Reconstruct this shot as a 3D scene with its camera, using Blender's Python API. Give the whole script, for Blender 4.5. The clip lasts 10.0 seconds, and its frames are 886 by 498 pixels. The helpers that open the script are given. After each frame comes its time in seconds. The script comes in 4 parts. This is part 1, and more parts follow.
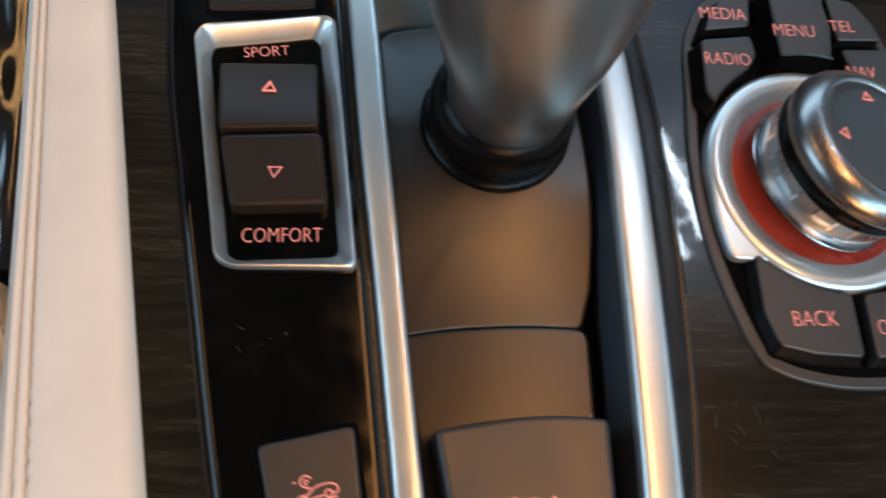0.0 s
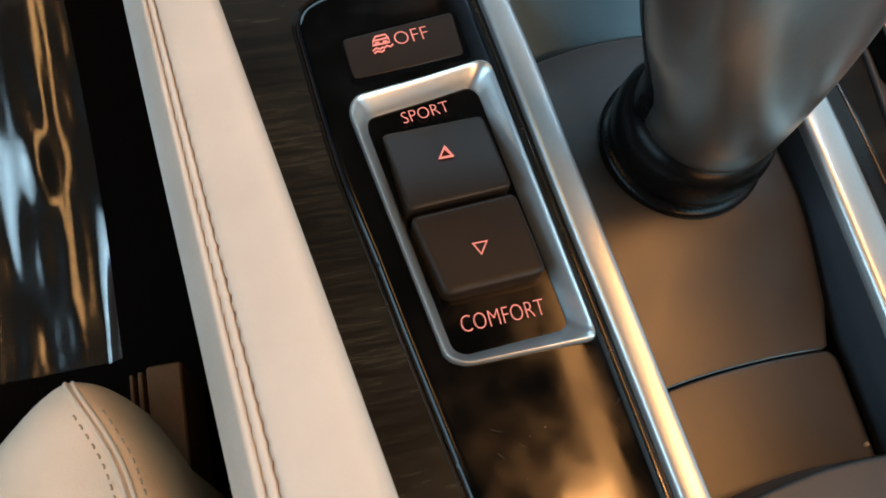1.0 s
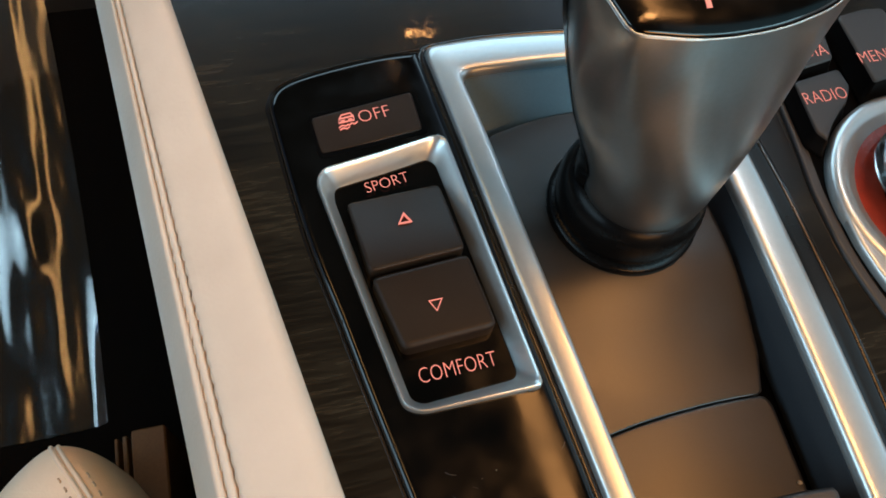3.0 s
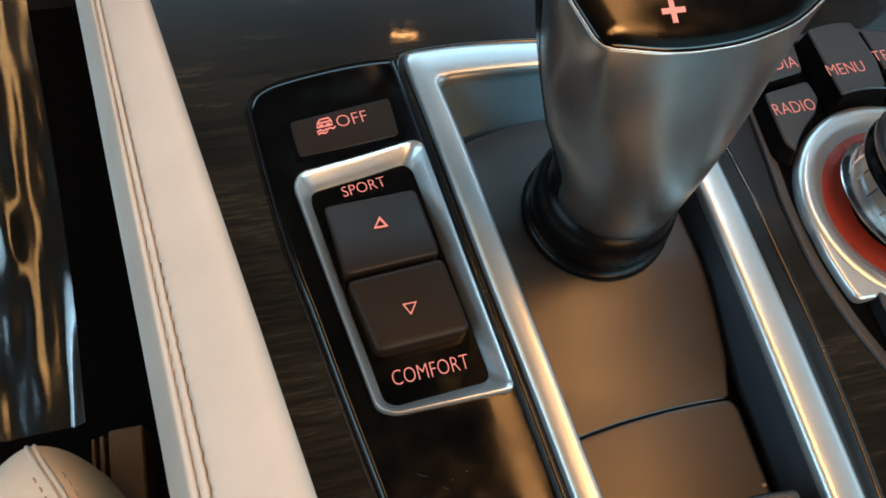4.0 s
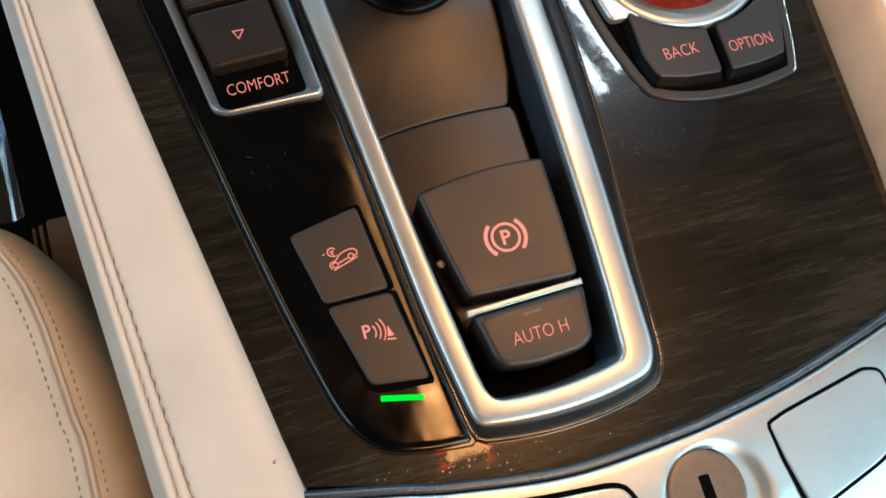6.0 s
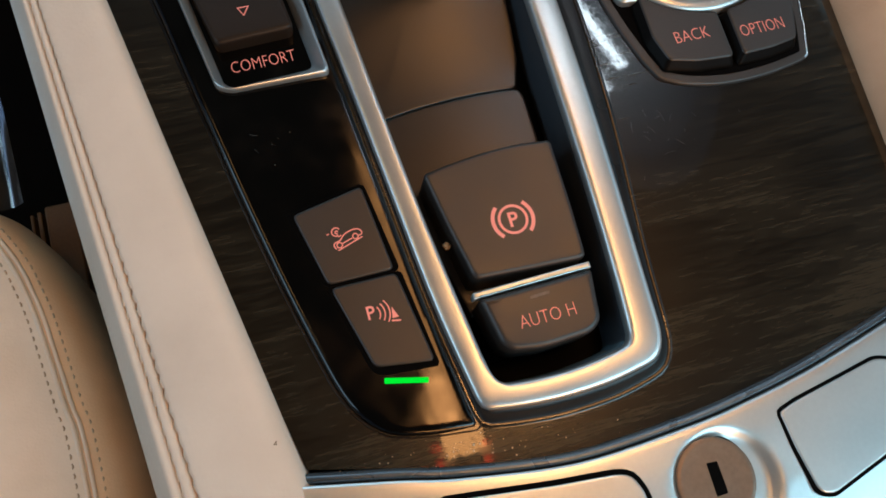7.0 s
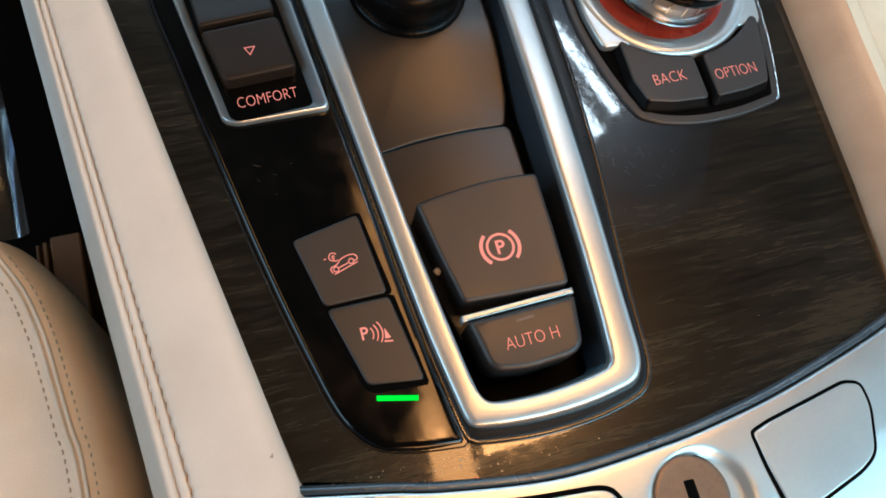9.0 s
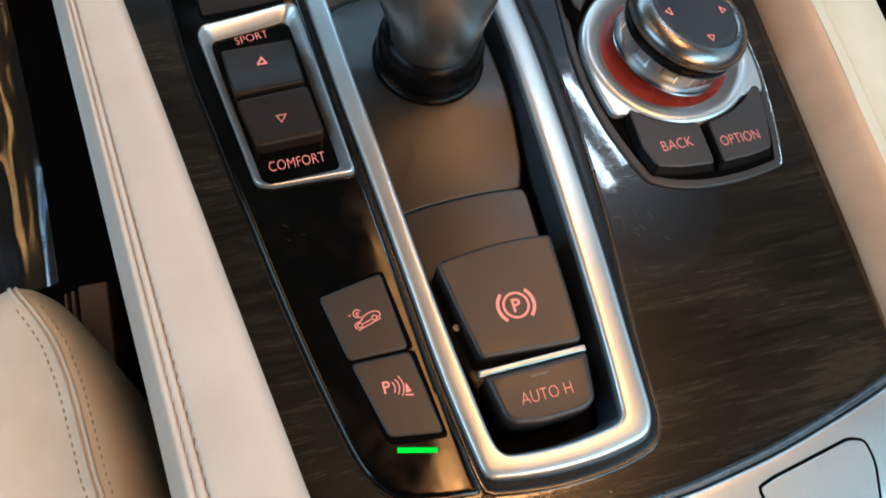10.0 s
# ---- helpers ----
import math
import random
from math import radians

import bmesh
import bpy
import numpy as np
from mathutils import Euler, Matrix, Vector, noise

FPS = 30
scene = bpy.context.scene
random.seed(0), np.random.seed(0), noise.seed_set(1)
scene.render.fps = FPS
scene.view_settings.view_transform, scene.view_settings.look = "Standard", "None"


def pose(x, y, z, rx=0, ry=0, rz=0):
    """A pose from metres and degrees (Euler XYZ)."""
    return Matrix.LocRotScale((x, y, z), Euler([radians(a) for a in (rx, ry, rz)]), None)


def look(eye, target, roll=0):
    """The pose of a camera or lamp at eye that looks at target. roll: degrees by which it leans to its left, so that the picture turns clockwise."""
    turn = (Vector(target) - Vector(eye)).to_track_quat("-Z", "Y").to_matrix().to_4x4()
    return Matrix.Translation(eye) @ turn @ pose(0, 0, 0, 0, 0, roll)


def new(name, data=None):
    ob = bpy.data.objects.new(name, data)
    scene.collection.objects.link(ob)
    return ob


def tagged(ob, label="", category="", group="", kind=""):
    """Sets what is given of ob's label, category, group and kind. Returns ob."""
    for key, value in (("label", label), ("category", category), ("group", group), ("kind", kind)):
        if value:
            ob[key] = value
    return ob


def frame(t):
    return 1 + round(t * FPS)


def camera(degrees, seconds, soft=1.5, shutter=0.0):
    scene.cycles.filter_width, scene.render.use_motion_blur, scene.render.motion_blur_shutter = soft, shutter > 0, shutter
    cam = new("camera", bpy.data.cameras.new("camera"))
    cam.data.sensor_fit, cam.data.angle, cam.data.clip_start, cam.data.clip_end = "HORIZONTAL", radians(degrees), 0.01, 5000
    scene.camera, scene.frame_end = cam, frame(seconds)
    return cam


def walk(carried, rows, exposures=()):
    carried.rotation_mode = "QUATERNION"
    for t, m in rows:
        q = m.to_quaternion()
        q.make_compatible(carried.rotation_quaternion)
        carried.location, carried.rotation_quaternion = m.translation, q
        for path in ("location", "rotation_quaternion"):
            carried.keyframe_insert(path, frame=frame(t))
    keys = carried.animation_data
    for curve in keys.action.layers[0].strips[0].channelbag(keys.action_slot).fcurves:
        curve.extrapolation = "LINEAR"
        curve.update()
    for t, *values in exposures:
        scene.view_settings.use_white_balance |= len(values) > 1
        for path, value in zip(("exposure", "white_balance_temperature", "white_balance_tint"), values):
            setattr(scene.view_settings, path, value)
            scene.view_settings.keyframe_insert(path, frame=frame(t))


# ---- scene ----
cam = camera(60.50, 10.0, soft=1.7, shutter=0.35)
# seconds; eye in centimetres; turn in degrees
PATH = [
    (0, -0.897, 2.898, 15.740, 21.88, -8.27, -1.86),
    (0.5, -3.854, 4.714, 14.573, 21.42, -7.37, -6.55),
    (1, -5.316, 5.804, 14.286, 21.52, -5.03, -12.36),
    (1.2, -5.550, 5.583, 14.268, 23.32, -5.47, -13.71),
    (1.5, -5.075, 5.818, 14.899, 23.07, -4.79, -13.95),
    (2, -5.363, 5.435, 15.327, 24.97, -5.29, -13.86),
    (2.5, -5.080, 5.156, 15.493, 25.94, -5.19, -13.29),
    (3.8, -4.746, 4.940, 15.829, 26.91, -5.84, -13.91),
    (4, -4.665, 4.905, 15.907, 26.57, -6.46, -13.42),
    (4.3, -4.224, 3.706, 16.190, 25.93, -6.73, -12.53),
    (4.5, -4.048, 3.187, 16.637, 24.72, -7.31, -12.59),
    (4.7, -2.618, 2.545, 16.645, 22.39, -7.85, -13.66),
    (5, -2.633, 0.463, 17.268, 20.13, -8.13, -15.97),
    (5.5, -2.079, -1.506, 19.268, 18.10, -7.14, -17.28),
    (5.7, -2.299, -1.176, 19.248, 16.93, -7.15, -17.05),
    (6.8, -2.539, -1.360, 18.735, 16.34, -7.52, -16.28),
    (7, -2.664, -1.540, 18.653, 16.66, -7.57, -16.21),
    (7.5, -2.586, -1.405, 18.515, 16.50, -7.66, -16.25),
    (8, -2.341, -1.508, 18.705, 17.12, -7.83, -16.39),
    (8.5, -2.545, -2.096, 19.598, 18.38, -7.80, -16.12),
    (9, -2.833, -2.255, 19.619, 19.70, -7.96, -15.75),
    (9.5, -2.971, -2.469, 20.056, 20.90, -7.64, -15.37),
    (10, -3.198, -2.199, 20.770, 22.99, -7.31, -14.99),
]
EXPOSURES = [(0.0, 0.40, 6030, 11), (0.5, 0.44, 6280, 8), (1.0, 0.46, 6280, 8), (2.0, 0.46, 6230, 8), (2.5, 0.38, 6430, 8), (4.0, 0.42, 6130, 6), (4.5, 0.47, 6080, 6),
             (5.0, 0.54, 6330, 7), (5.5, 0.56, 6180, 7), (7.0, -0.10, 6230, 9), (7.5, 0.07, 6180, 8), (8.0, 0.19, 6130, 7), (8.5, 0.25, 5980, 6), (9.5, 0.30, 5830, 6), (10.0, 0.35, 5830, 6)]
walk(cam, [(t, pose(x / 100, y / 100, z / 100, rx, ry, rz)) for t, x, y, z, rx, ry, rz in PATH], EXPOSURES)

# ---- world and lamps ----
world = bpy.data.worlds.new("world")
scene.world = world
world.use_nodes = True
wn = world.node_tree
sky = wn.nodes.new("ShaderNodeTexSky")
sky.sky_type, sky.sun_disc = "NISHITA", False
sky.sun_elevation, sky.sun_rotation = radians(35), radians(120)
wn.nodes["Background"].inputs["Strength"].default_value = 0.06
wn.links.new(sky.outputs["Color"], wn.nodes["Background"].inputs["Color"])

CM = 0.01


def area_lamp(name, eye, target, sx, sy, watts, colour):
    data = bpy.data.lights.new(name, "AREA")
    data.shape, data.size, data.size_y, data.energy, data.color = "RECTANGLE", sx * CM, sy * CM, watts, colour
    ob = new(name, data)
    ob.matrix_world = look([v * CM for v in eye], [v * CM for v in target])
    return ob


COOL, TEAL, WARM = (0.58, 0.84, 1.0), (0.5, 0.86, 1.0), (1.0, 0.44, 0.14)
# daylight in the window openings, the cabin's own lamps, and added fills
area_lamp("windscreen_light", (5, 95, 45), (5, 0, 0), 110, 42, 5.2, COOL)
area_lamp("side_window_light_a", (86, 16, 44), (5, 8, 0), 90, 42, 0.8, TEAL)
# added fill below the closed headliner, turns the silver trim teal
area_lamp("trim_teal_fill", (60, -22, 74.5), (60, -22, 0), 56, 28, 0.22, (0.35, 0.8, 1.0))
area_lamp("side_window_light_b", (-78, 0, 48), (0, 8, 4), 70, 34, 2.9, COOL)
area_lamp("rear_roof_light", (50, -50, 74), (22, 0, 0), 80, 60, 11.5, TEAL)
area_lamp("roof_light", (47.2, 49.5, 73.5), (47.2, 49.5, 0), 1.6, 17, 0.34, (0.8, 0.93, 1.0)).rotation_euler.rotate_axis("Z", radians(16))
area_lamp("roof_light", (44.3, 43, 73.5), (44.3, 43, 0), 2.0, 10, 0.22, (0.8, 0.93, 1.0)).rotation_euler.rotate_axis("Z", radians(16))
area_lamp("dome_bulb_a", (12.4, 0.2, 72.5), (12.4, 0.2, 0), 5, 7, 0.2, WARM)
area_lamp("dome_bulb_b", (22.0, 3.5, 72.6), (22.0, 3.5, 0), 11, 7, 0.95, WARM)
# added warm panel for the orange glow on cover and surround
area_lamp("warm_overhead_fill", (28.5, 22, 74), (28.5, 22, 0), 13, 36, 1.28, WARM)
# added warm panel, gives the floor film its orange streaks
area_lamp("film_streak_fill", (-38, 25, 74), (-38, 25, 0), 8, 36, 0.55, (1.0, 0.54, 0.2))
area_lamp("rear_dome_light", (20, -120, 60), (0, 10, 0), 70, 26, 8.6, WARM)
area_lamp("mirror_lamp", (18, 82, 72.5), (5, 15, 0), 4, 0.6, 0.03, WARM)
# nested ellipses added below the headliner for a soft bluish sheen on the wood
for wide, far, high in ((12, 46, 74.4), (18, 56, 74.5), (24, 66, 74.6), (31, 76, 74.7), (38, 86, 74.8)):
    area_lamp("wood_sheen_fill", (50, 66, high), (50, 66, 0), wide, far, wide * far * 0.000038, (0.5, 0.72, 1.0)).data.shape = "ELLIPSE"


# ---- materials ----
def nodes_of(name):
    m = bpy.data.materials.new(name)
    m.use_nodes = True
    return m, m.node_tree, m.node_tree.nodes["Principled BSDF"]


def noise_node(nt, scale, detail=4.0, stretch=(1, 1, 1), rough=0.55):
    co = nt.nodes.new("ShaderNodeTexCoord")
    mp = nt.nodes.new("ShaderNodeMapping")
    mp.inputs["Scale"].default_value = stretch
    n = nt.nodes.new("ShaderNodeTexNoise")
    n.inputs["Scale"].default_value, n.inputs["Detail"].default_value, n.inputs["Roughness"].default_value = scale, detail, rough
    nt.links.new(co.outputs["Object"], mp.inputs["Vector"])
    nt.links.new(mp.outputs["Vector"], n.inputs["Vector"])
    return n


def ramp_node(nt, src, stops):
    r = nt.nodes.new("ShaderNodeValToRGB")
    r.color_ramp.elements[0].position, r.color_ramp.elements[0].color = stops[0][0], (*stops[0][1], 1)
    r.color_ramp.elements[1].position, r.color_ramp.elements[1].color = stops[-1][0], (*stops[-1][1], 1)
    for p, c in stops[1:-1]:
        r.color_ramp.elements.new(p).color = (*c, 1)
    nt.links.new(src, r.inputs["Fac"])
    return r


def bump_node(nt, bsdf, src, strength, distance):
    b = nt.nodes.new("ShaderNodeBump")
    b.inputs["Strength"].default_value, b.inputs["Distance"].default_value = strength, distance
    nt.links.new(src, b.inputs["Height"])
    nt.links.new(b.outputs["Normal"], bsdf.inputs["Normal"])
    return b


def surface(name, dark, light, rough, scale=400, metallic=0.0, bump=0.0, rough_var=0.08, stretch=(1, 1, 1), coat=0.0, spec=0.5, smudge=60):
    """A surface with fine grain and larger smudges in colour and gloss."""
    m, nt, b = nodes_of(name)
    fine = noise_node(nt, scale, 5, stretch)
    large = noise_node(nt, smudge, 3)
    mix = nt.nodes.new("ShaderNodeMath")
    mix.operation = "MULTIPLY_ADD"
    mix.inputs[1].default_value = 0.5
    half = nt.nodes.new("ShaderNodeMath")
    half.operation = "MULTIPLY"
    half.inputs[1].default_value = 0.5
    nt.links.new(large.outputs["Fac"], half.inputs[0])
    nt.links.new(fine.outputs["Fac"], mix.inputs[0])
    nt.links.new(half.outputs[0], mix.inputs[2])
    r = ramp_node(nt, mix.outputs[0], [(0.3, dark), (0.7, light)])
    nt.links.new(r.outputs["Color"], b.inputs["Base Color"])
    mr = nt.nodes.new("ShaderNodeMapRange")
    mr.inputs["From Min"].default_value, mr.inputs["From Max"].default_value = 0.3, 0.7
    mr.inputs["To Min"].default_value, mr.inputs["To Max"].default_value = max(0.01, rough - rough_var), rough + rough_var
    nt.links.new(large.outputs["Fac"], mr.inputs["Value"])
    nt.links.new(mr.outputs["Result"], b.inputs["Roughness"])
    b.inputs["Metallic"].default_value = metallic
    b.inputs["Specular IOR Level"].default_value = spec
    b.inputs["Coat Weight"].default_value, b.inputs["Coat Roughness"].default_value = coat, 0.04
    if bump:
        bump_node(nt, b, fine.outputs["Fac"], bump, 0.0002)
    return m


def wood_material():
    m, nt, b = nodes_of("lacquered_wood")
    grain = noise_node(nt, 230, 6, (0.09, 1.5, 1), 0.65)
    fine = noise_node(nt, 1100, 5, (0.12, 1.3, 1), 0.65)
    tone = noise_node(nt, 28, 2, (0.4, 1.0, 1))
    add = nt.nodes.new("ShaderNodeMath")
    add.operation = "ADD"
    add2 = nt.nodes.new("ShaderNodeMath")
    add2.operation = "MULTIPLY_ADD"
    add2.inputs[1].default_value = 1.0
    nt.links.new(grain.outputs["Fac"], add.inputs[0])
    nt.links.new(tone.outputs["Fac"], add.inputs[1])
    nt.links.new(fine.outputs["Fac"], add2.inputs[0])
    nt.links.new(add.outputs[0], add2.inputs[2])
    shift = nt.nodes.new("ShaderNodeMath")
    shift.operation = "ADD"
    shift.inputs[1].default_value = -1.0
    nt.links.new(add2.outputs[0], shift.inputs[0])
    r = ramp_node(nt, shift.outputs[0], [(0.3, (0.0056, 0.0043, 0.0028)), (0.45, (0.01, 0.0079, 0.0051)), (0.6, (0.0168, 0.0134, 0.0085)), (0.78, (0.0295, 0.0235, 0.0148))])
    nt.links.new(r.outputs["Color"], b.inputs["Base Color"])
    b.inputs["Roughness"].default_value = 0.24
    b.inputs["Specular IOR Level"].default_value = 0.18
    b.inputs["Coat Weight"].default_value = 0.7
    smear = noise_node(nt, 330, 7, (1, 1, 1), 0.72)
    mr = nt.nodes.new("ShaderNodeMapRange")
    mr.inputs["From Min"].default_value, mr.inputs["From Max"].default_value = 0.5, 0.78
    mr.inputs["To Min"].default_value, mr.inputs["To Max"].default_value = 0.025, 0.2
    nt.links.new(smear.outputs["Fac"], mr.inputs["Value"])
    nt.links.new(mr.outputs["Result"], b.inputs["Coat Roughness"])
    wave = noise_node(nt, 210, 4, (1, 1, 1), 0.6)
    peel = nt.nodes.new("ShaderNodeBump")
    peel.inputs["Strength"].default_value, peel.inputs["Distance"].default_value = 0.045, 0.0002
    nt.links.new(wave.outputs["Fac"], peel.inputs["Height"])
    nt.links.new(peel.outputs["Normal"], b.inputs["Coat Normal"])
    return m


def leather_material(name, dark, light):
    m, nt, b = nodes_of(name)
    v = nt.nodes.new("ShaderNodeTexVoronoi")
    co = nt.nodes.new("ShaderNodeTexCoord")
    v.inputs["Scale"].default_value = 900
    nt.links.new(co.outputs["Object"], v.inputs["Vector"])
    tone = noise_node(nt, 45, 4)
    r = ramp_node(nt, tone.outputs["Fac"], [(0.3, dark), (0.7, light)])
    nt.links.new(r.outputs["Color"], b.inputs["Base Color"])
    b.inputs["Roughness"].default_value = 0.52
    b.inputs["Specular IOR Level"].default_value = 0.35
    bump_node(nt, b, v.outputs["Distance"], 0.25, 0.00025)
    return m


def glow_material(name, colour, strength, base=(0.6, 0.25, 0.2)):
    m, nt, b = nodes_of(name)
    b.inputs["Base Color"].default_value = (*base, 1)
    b.inputs["Emission Color"].default_value = (*colour, 1)
    b.inputs["Emission Strength"].default_value = strength
    b.inputs["Roughness"].default_value = 0.5
    return m


def clear_material(name, rough, colour=(1, 1, 1), ior=1.45):
    m, nt, b = nodes_of(name)
    b.inputs["Base Color"].default_value = (*colour, 1)
    b.inputs["Transmission Weight"].default_value = 1.0
    b.inputs["Roughness"].default_value = rough
    b.inputs["IOR"].default_value = ior
    return m


WOOD = wood_material()
SATIN = surface("satin_silver", (0.5, 0.55, 0.56), (0.55, 0.6, 0.61), 0.32, 900, metallic=0.8, rough_var=0.02)
KNOB = surface("dark_satin_metal", (0.2, 0.195, 0.19), (0.25, 0.245, 0.24), 0.28, 900, metallic=0.95, rough_var=0.03)
CHROME = surface("bright_chrome", (0.72, 0.72, 0.72), (0.8, 0.8, 0.8), 0.1, 500, metallic=1.0, rough_var=0.03)
PIANO = surface("piano_black", (0.001, 0.001, 0.001), (0.002, 0.0018, 0.0016), 0.13, 900, rough_var=0.08, smudge=90, spec=0.36)
KEY = surface("soft_black_key", (0.0116, 0.01, 0.0091), (0.0178, 0.0157, 0.0142), 0.42, 2600, bump=0.12, rough_var=0.05, spec=0.6)
MENU_KEY = surface("soft_charcoal_key", (0.0115, 0.0112, 0.0112), (0.0175, 0.0172, 0.0172), 0.42, 2600, bump=0.12, rough_var=0.05, spec=0.55)
ROCKER = surface("rocker_key_black", (0.0138, 0.009, 0.0061), (0.0205, 0.0137, 0.0093), 0.38, 2600, bump=0.1, rough_var=0.05, spec=0.18)
RUBBER = surface("soft_touch_cover", (0.0085, 0.0082, 0.0076), (0.013, 0.0124, 0.0114), 0.33, 2200, bump=0.05, rough_var=0.015, spec=0.52, smudge=110)
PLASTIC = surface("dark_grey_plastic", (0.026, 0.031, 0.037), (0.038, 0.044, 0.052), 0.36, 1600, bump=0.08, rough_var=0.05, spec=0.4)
GAP = surface("black_gap", (0.0006, 0.0006, 0.0006), (0.0012, 0.0012, 0.0012), 0.6, 900, spec=0.03)
SKIRT = surface("dark_gunmetal", (0.006, 0.0068, 0.0075), (0.01, 0.011, 0.012), 0.3, 900, rough_var=0.05, spec=0.3)
# darker copy of the silver: shading of the trim's rolled edge as colour
EDGE_SHADE = surface("shaded_edge_silver", (0.085, 0.1, 0.115), (0.125, 0.145, 0.16), 0.28, 900, metallic=0.7, rough_var=0.04, smudge=40)
BOOT = surface("satin_black_boot", (0.002, 0.002, 0.002), (0.004, 0.004, 0.004), 0.26, 900, rough_var=0.05, spec=0.1)
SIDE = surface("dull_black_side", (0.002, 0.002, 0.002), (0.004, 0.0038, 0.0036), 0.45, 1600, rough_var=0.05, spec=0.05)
GLOSS = surface("gloss_black_plastic", (0.002, 0.002, 0.002), (0.004, 0.004, 0.004), 0.16, 900, rough_var=0.05, spec=0.25)
LEVER = surface("satin_graphite_lever", (0.23, 0.232, 0.228), (0.26, 0.262, 0.257), 0.3, 900, metallic=0.93, rough_var=0.02, smudge=25)
LEATHER = leather_material("cream_leather", (0.545, 0.465, 0.385), (0.61, 0.527, 0.44))
# cream leather with the right side's yellow-green light mixed into its colour
PALE = leather_material("greenish_lit_leather", (0.56, 0.535, 0.41), (0.63, 0.605, 0.48))
SEAT = leather_material("beige_leather", (0.77, 0.635, 0.48), (0.85, 0.715, 0.56))
TAN = leather_material("tan_side_leather", (0.78, 0.5, 0.28), (0.85, 0.57, 0.34))
THREAD = surface("cream_thread", (0.5, 0.43, 0.34), (0.62, 0.54, 0.44), 0.7, 3000, bump=0.2)
SEAM = surface("brown_thread", (0.42, 0.29, 0.18), (0.52, 0.38, 0.25), 0.7, 3000, bump=0.2)
LEGEND = glow_material("lit_legend", (1.0, 0.28, 0.22), 0.5, (0.4, 0.14, 0.11))
GREEN = glow_material("green_lamp", (0.0, 1.0, 0.03), 0.85, (0.0, 0.05, 0.005))
GREEN.node_tree.nodes["Principled BSDF"].inputs["Specular IOR Level"].default_value = 0.1
# dark grey plastic with the reflected sky's blue put into its colour
WELL = surface("sky_tinted_plastic", (0.062, 0.108, 0.138), (0.08, 0.136, 0.172), 0.4, 1600, bump=0.06, rough_var=0.04, spec=0.3)
RED = surface("red_ring_plastic", (0.2, 0.018, 0.009), (0.3, 0.034, 0.016), 0.3, 400, rough_var=0.08, coat=0.4)
CRYSTAL = clear_material("crystal_skirt", 0.16, (0.8, 0.8, 0.8))
FILM = clear_material("clear_film", 0.13, (1, 1, 1), 1.62)
# brown carpet, darkened in colour to stand in for the footwell's shade
CARPET = surface("shaded_brown_carpet", (0.0012, 0.0008, 0.0006), (0.003, 0.0021, 0.0015), 0.95, 900, bump=0.8, spec=0.04)
BROWN = surface("brown_side_trim", (0.11, 0.045, 0.012), (0.17, 0.075, 0.022), 0.55, 700, bump=0.2)
LINER = surface("headliner_cloth", (0.085, 0.064, 0.044), (0.105, 0.08, 0.056), 0.95, 800, bump=0.3)
DASH = surface("dark_dash", (0.008, 0.0072, 0.0065), (0.014, 0.0125, 0.011), 0.6, 900, bump=0.3, spec=0.25)
PAD = surface("touch_pad", (0.018, 0.02, 0.022), (0.028, 0.03, 0.032), 0.4, 2200, bump=0.05)
COPPER = surface("bronze_plug_plastic", (0.15, 0.11, 0.08), (0.2, 0.15, 0.11), 0.4, 900, metallic=0.6, rough_var=0.04)
SPECK = surface("dust_specks", (0.3, 0.22, 0.14), (0.5, 0.4, 0.28), 0.5, 900)
SCUFF = surface("pale_scuff", (0.06, 0.06, 0.06), (0.12, 0.118, 0.116), 0.45, 900)
RED_LAMP = glow_material("red_lens", (1.0, 0.03, 0.01), 9.0, (0.5, 0.02, 0.01))
ROLL = leather_material("tan_leather", (0.47, 0.31, 0.195), (0.55, 0.38, 0.25))
NICK = surface("nick_brown", (0.1, 0.07, 0.05), (0.16, 0.12, 0.09), 0.7, 900)
CRUMB = surface("dry_crumb", (0.16, 0.1, 0.05), (0.28, 0.19, 0.1), 0.7, 900, bump=0.3)


# ---- shape helpers, all in centimetres ----
def part(name, bm, material, parent=None, label="", smooth=35):
    """Links a bmesh as one mesh object under a thing or a part."""
    bmesh.ops.recalc_face_normals(bm, faces=bm.faces)
    me = bpy.data.meshes.new(name)
    bm.to_mesh(me)
    bm.free()
    for p in me.polygons:
        p.use_smooth = True
    me.set_sharp_from_angle(angle=radians(smooth))
    me.materials.append(material)
    ob = new(name, me)
    if parent is not None:
        ob.parent = parent
        ob.matrix_parent_inverse = parent.matrix_world.inverted()
    if label:
        tagged(ob, label)
    return ob


def thing(name, x, y, z, label, category, group=""):
    """An empty at the base of a thing, whose parts are its children."""
    ob = new(name)
    ob.empty_display_size = 0.01
    ob.matrix_world = Matrix.Translation((x * CM, y * CM, z * CM))
    return tagged(ob, label, category, group)


def catmull(points, per=6, closed=False):
    """A smooth line through the points."""
    pts = [Vector(p) for p in points]
    n, out = len(pts), []
    for i in range(n if closed else n - 1):
        if closed:
            a, b, c, d = (pts[(i + k) % n] for k in (-1, 0, 1, 2))
        else:
            b, c = pts[i], pts[i + 1]
            a = pts[i - 1] if i else b * 2 - c
            d = pts[i + 2] if i + 2 < n else c * 2 - b
        for k in range(per):
            t = k / per
            out.append(0.5 * (2 * b + (c - a) * t + (2 * a - 5 * b + 4 * c - d) * t * t + (3 * b - a - 3 * c + d) * t ** 3))
    return out if closed else out + [pts[-1]]


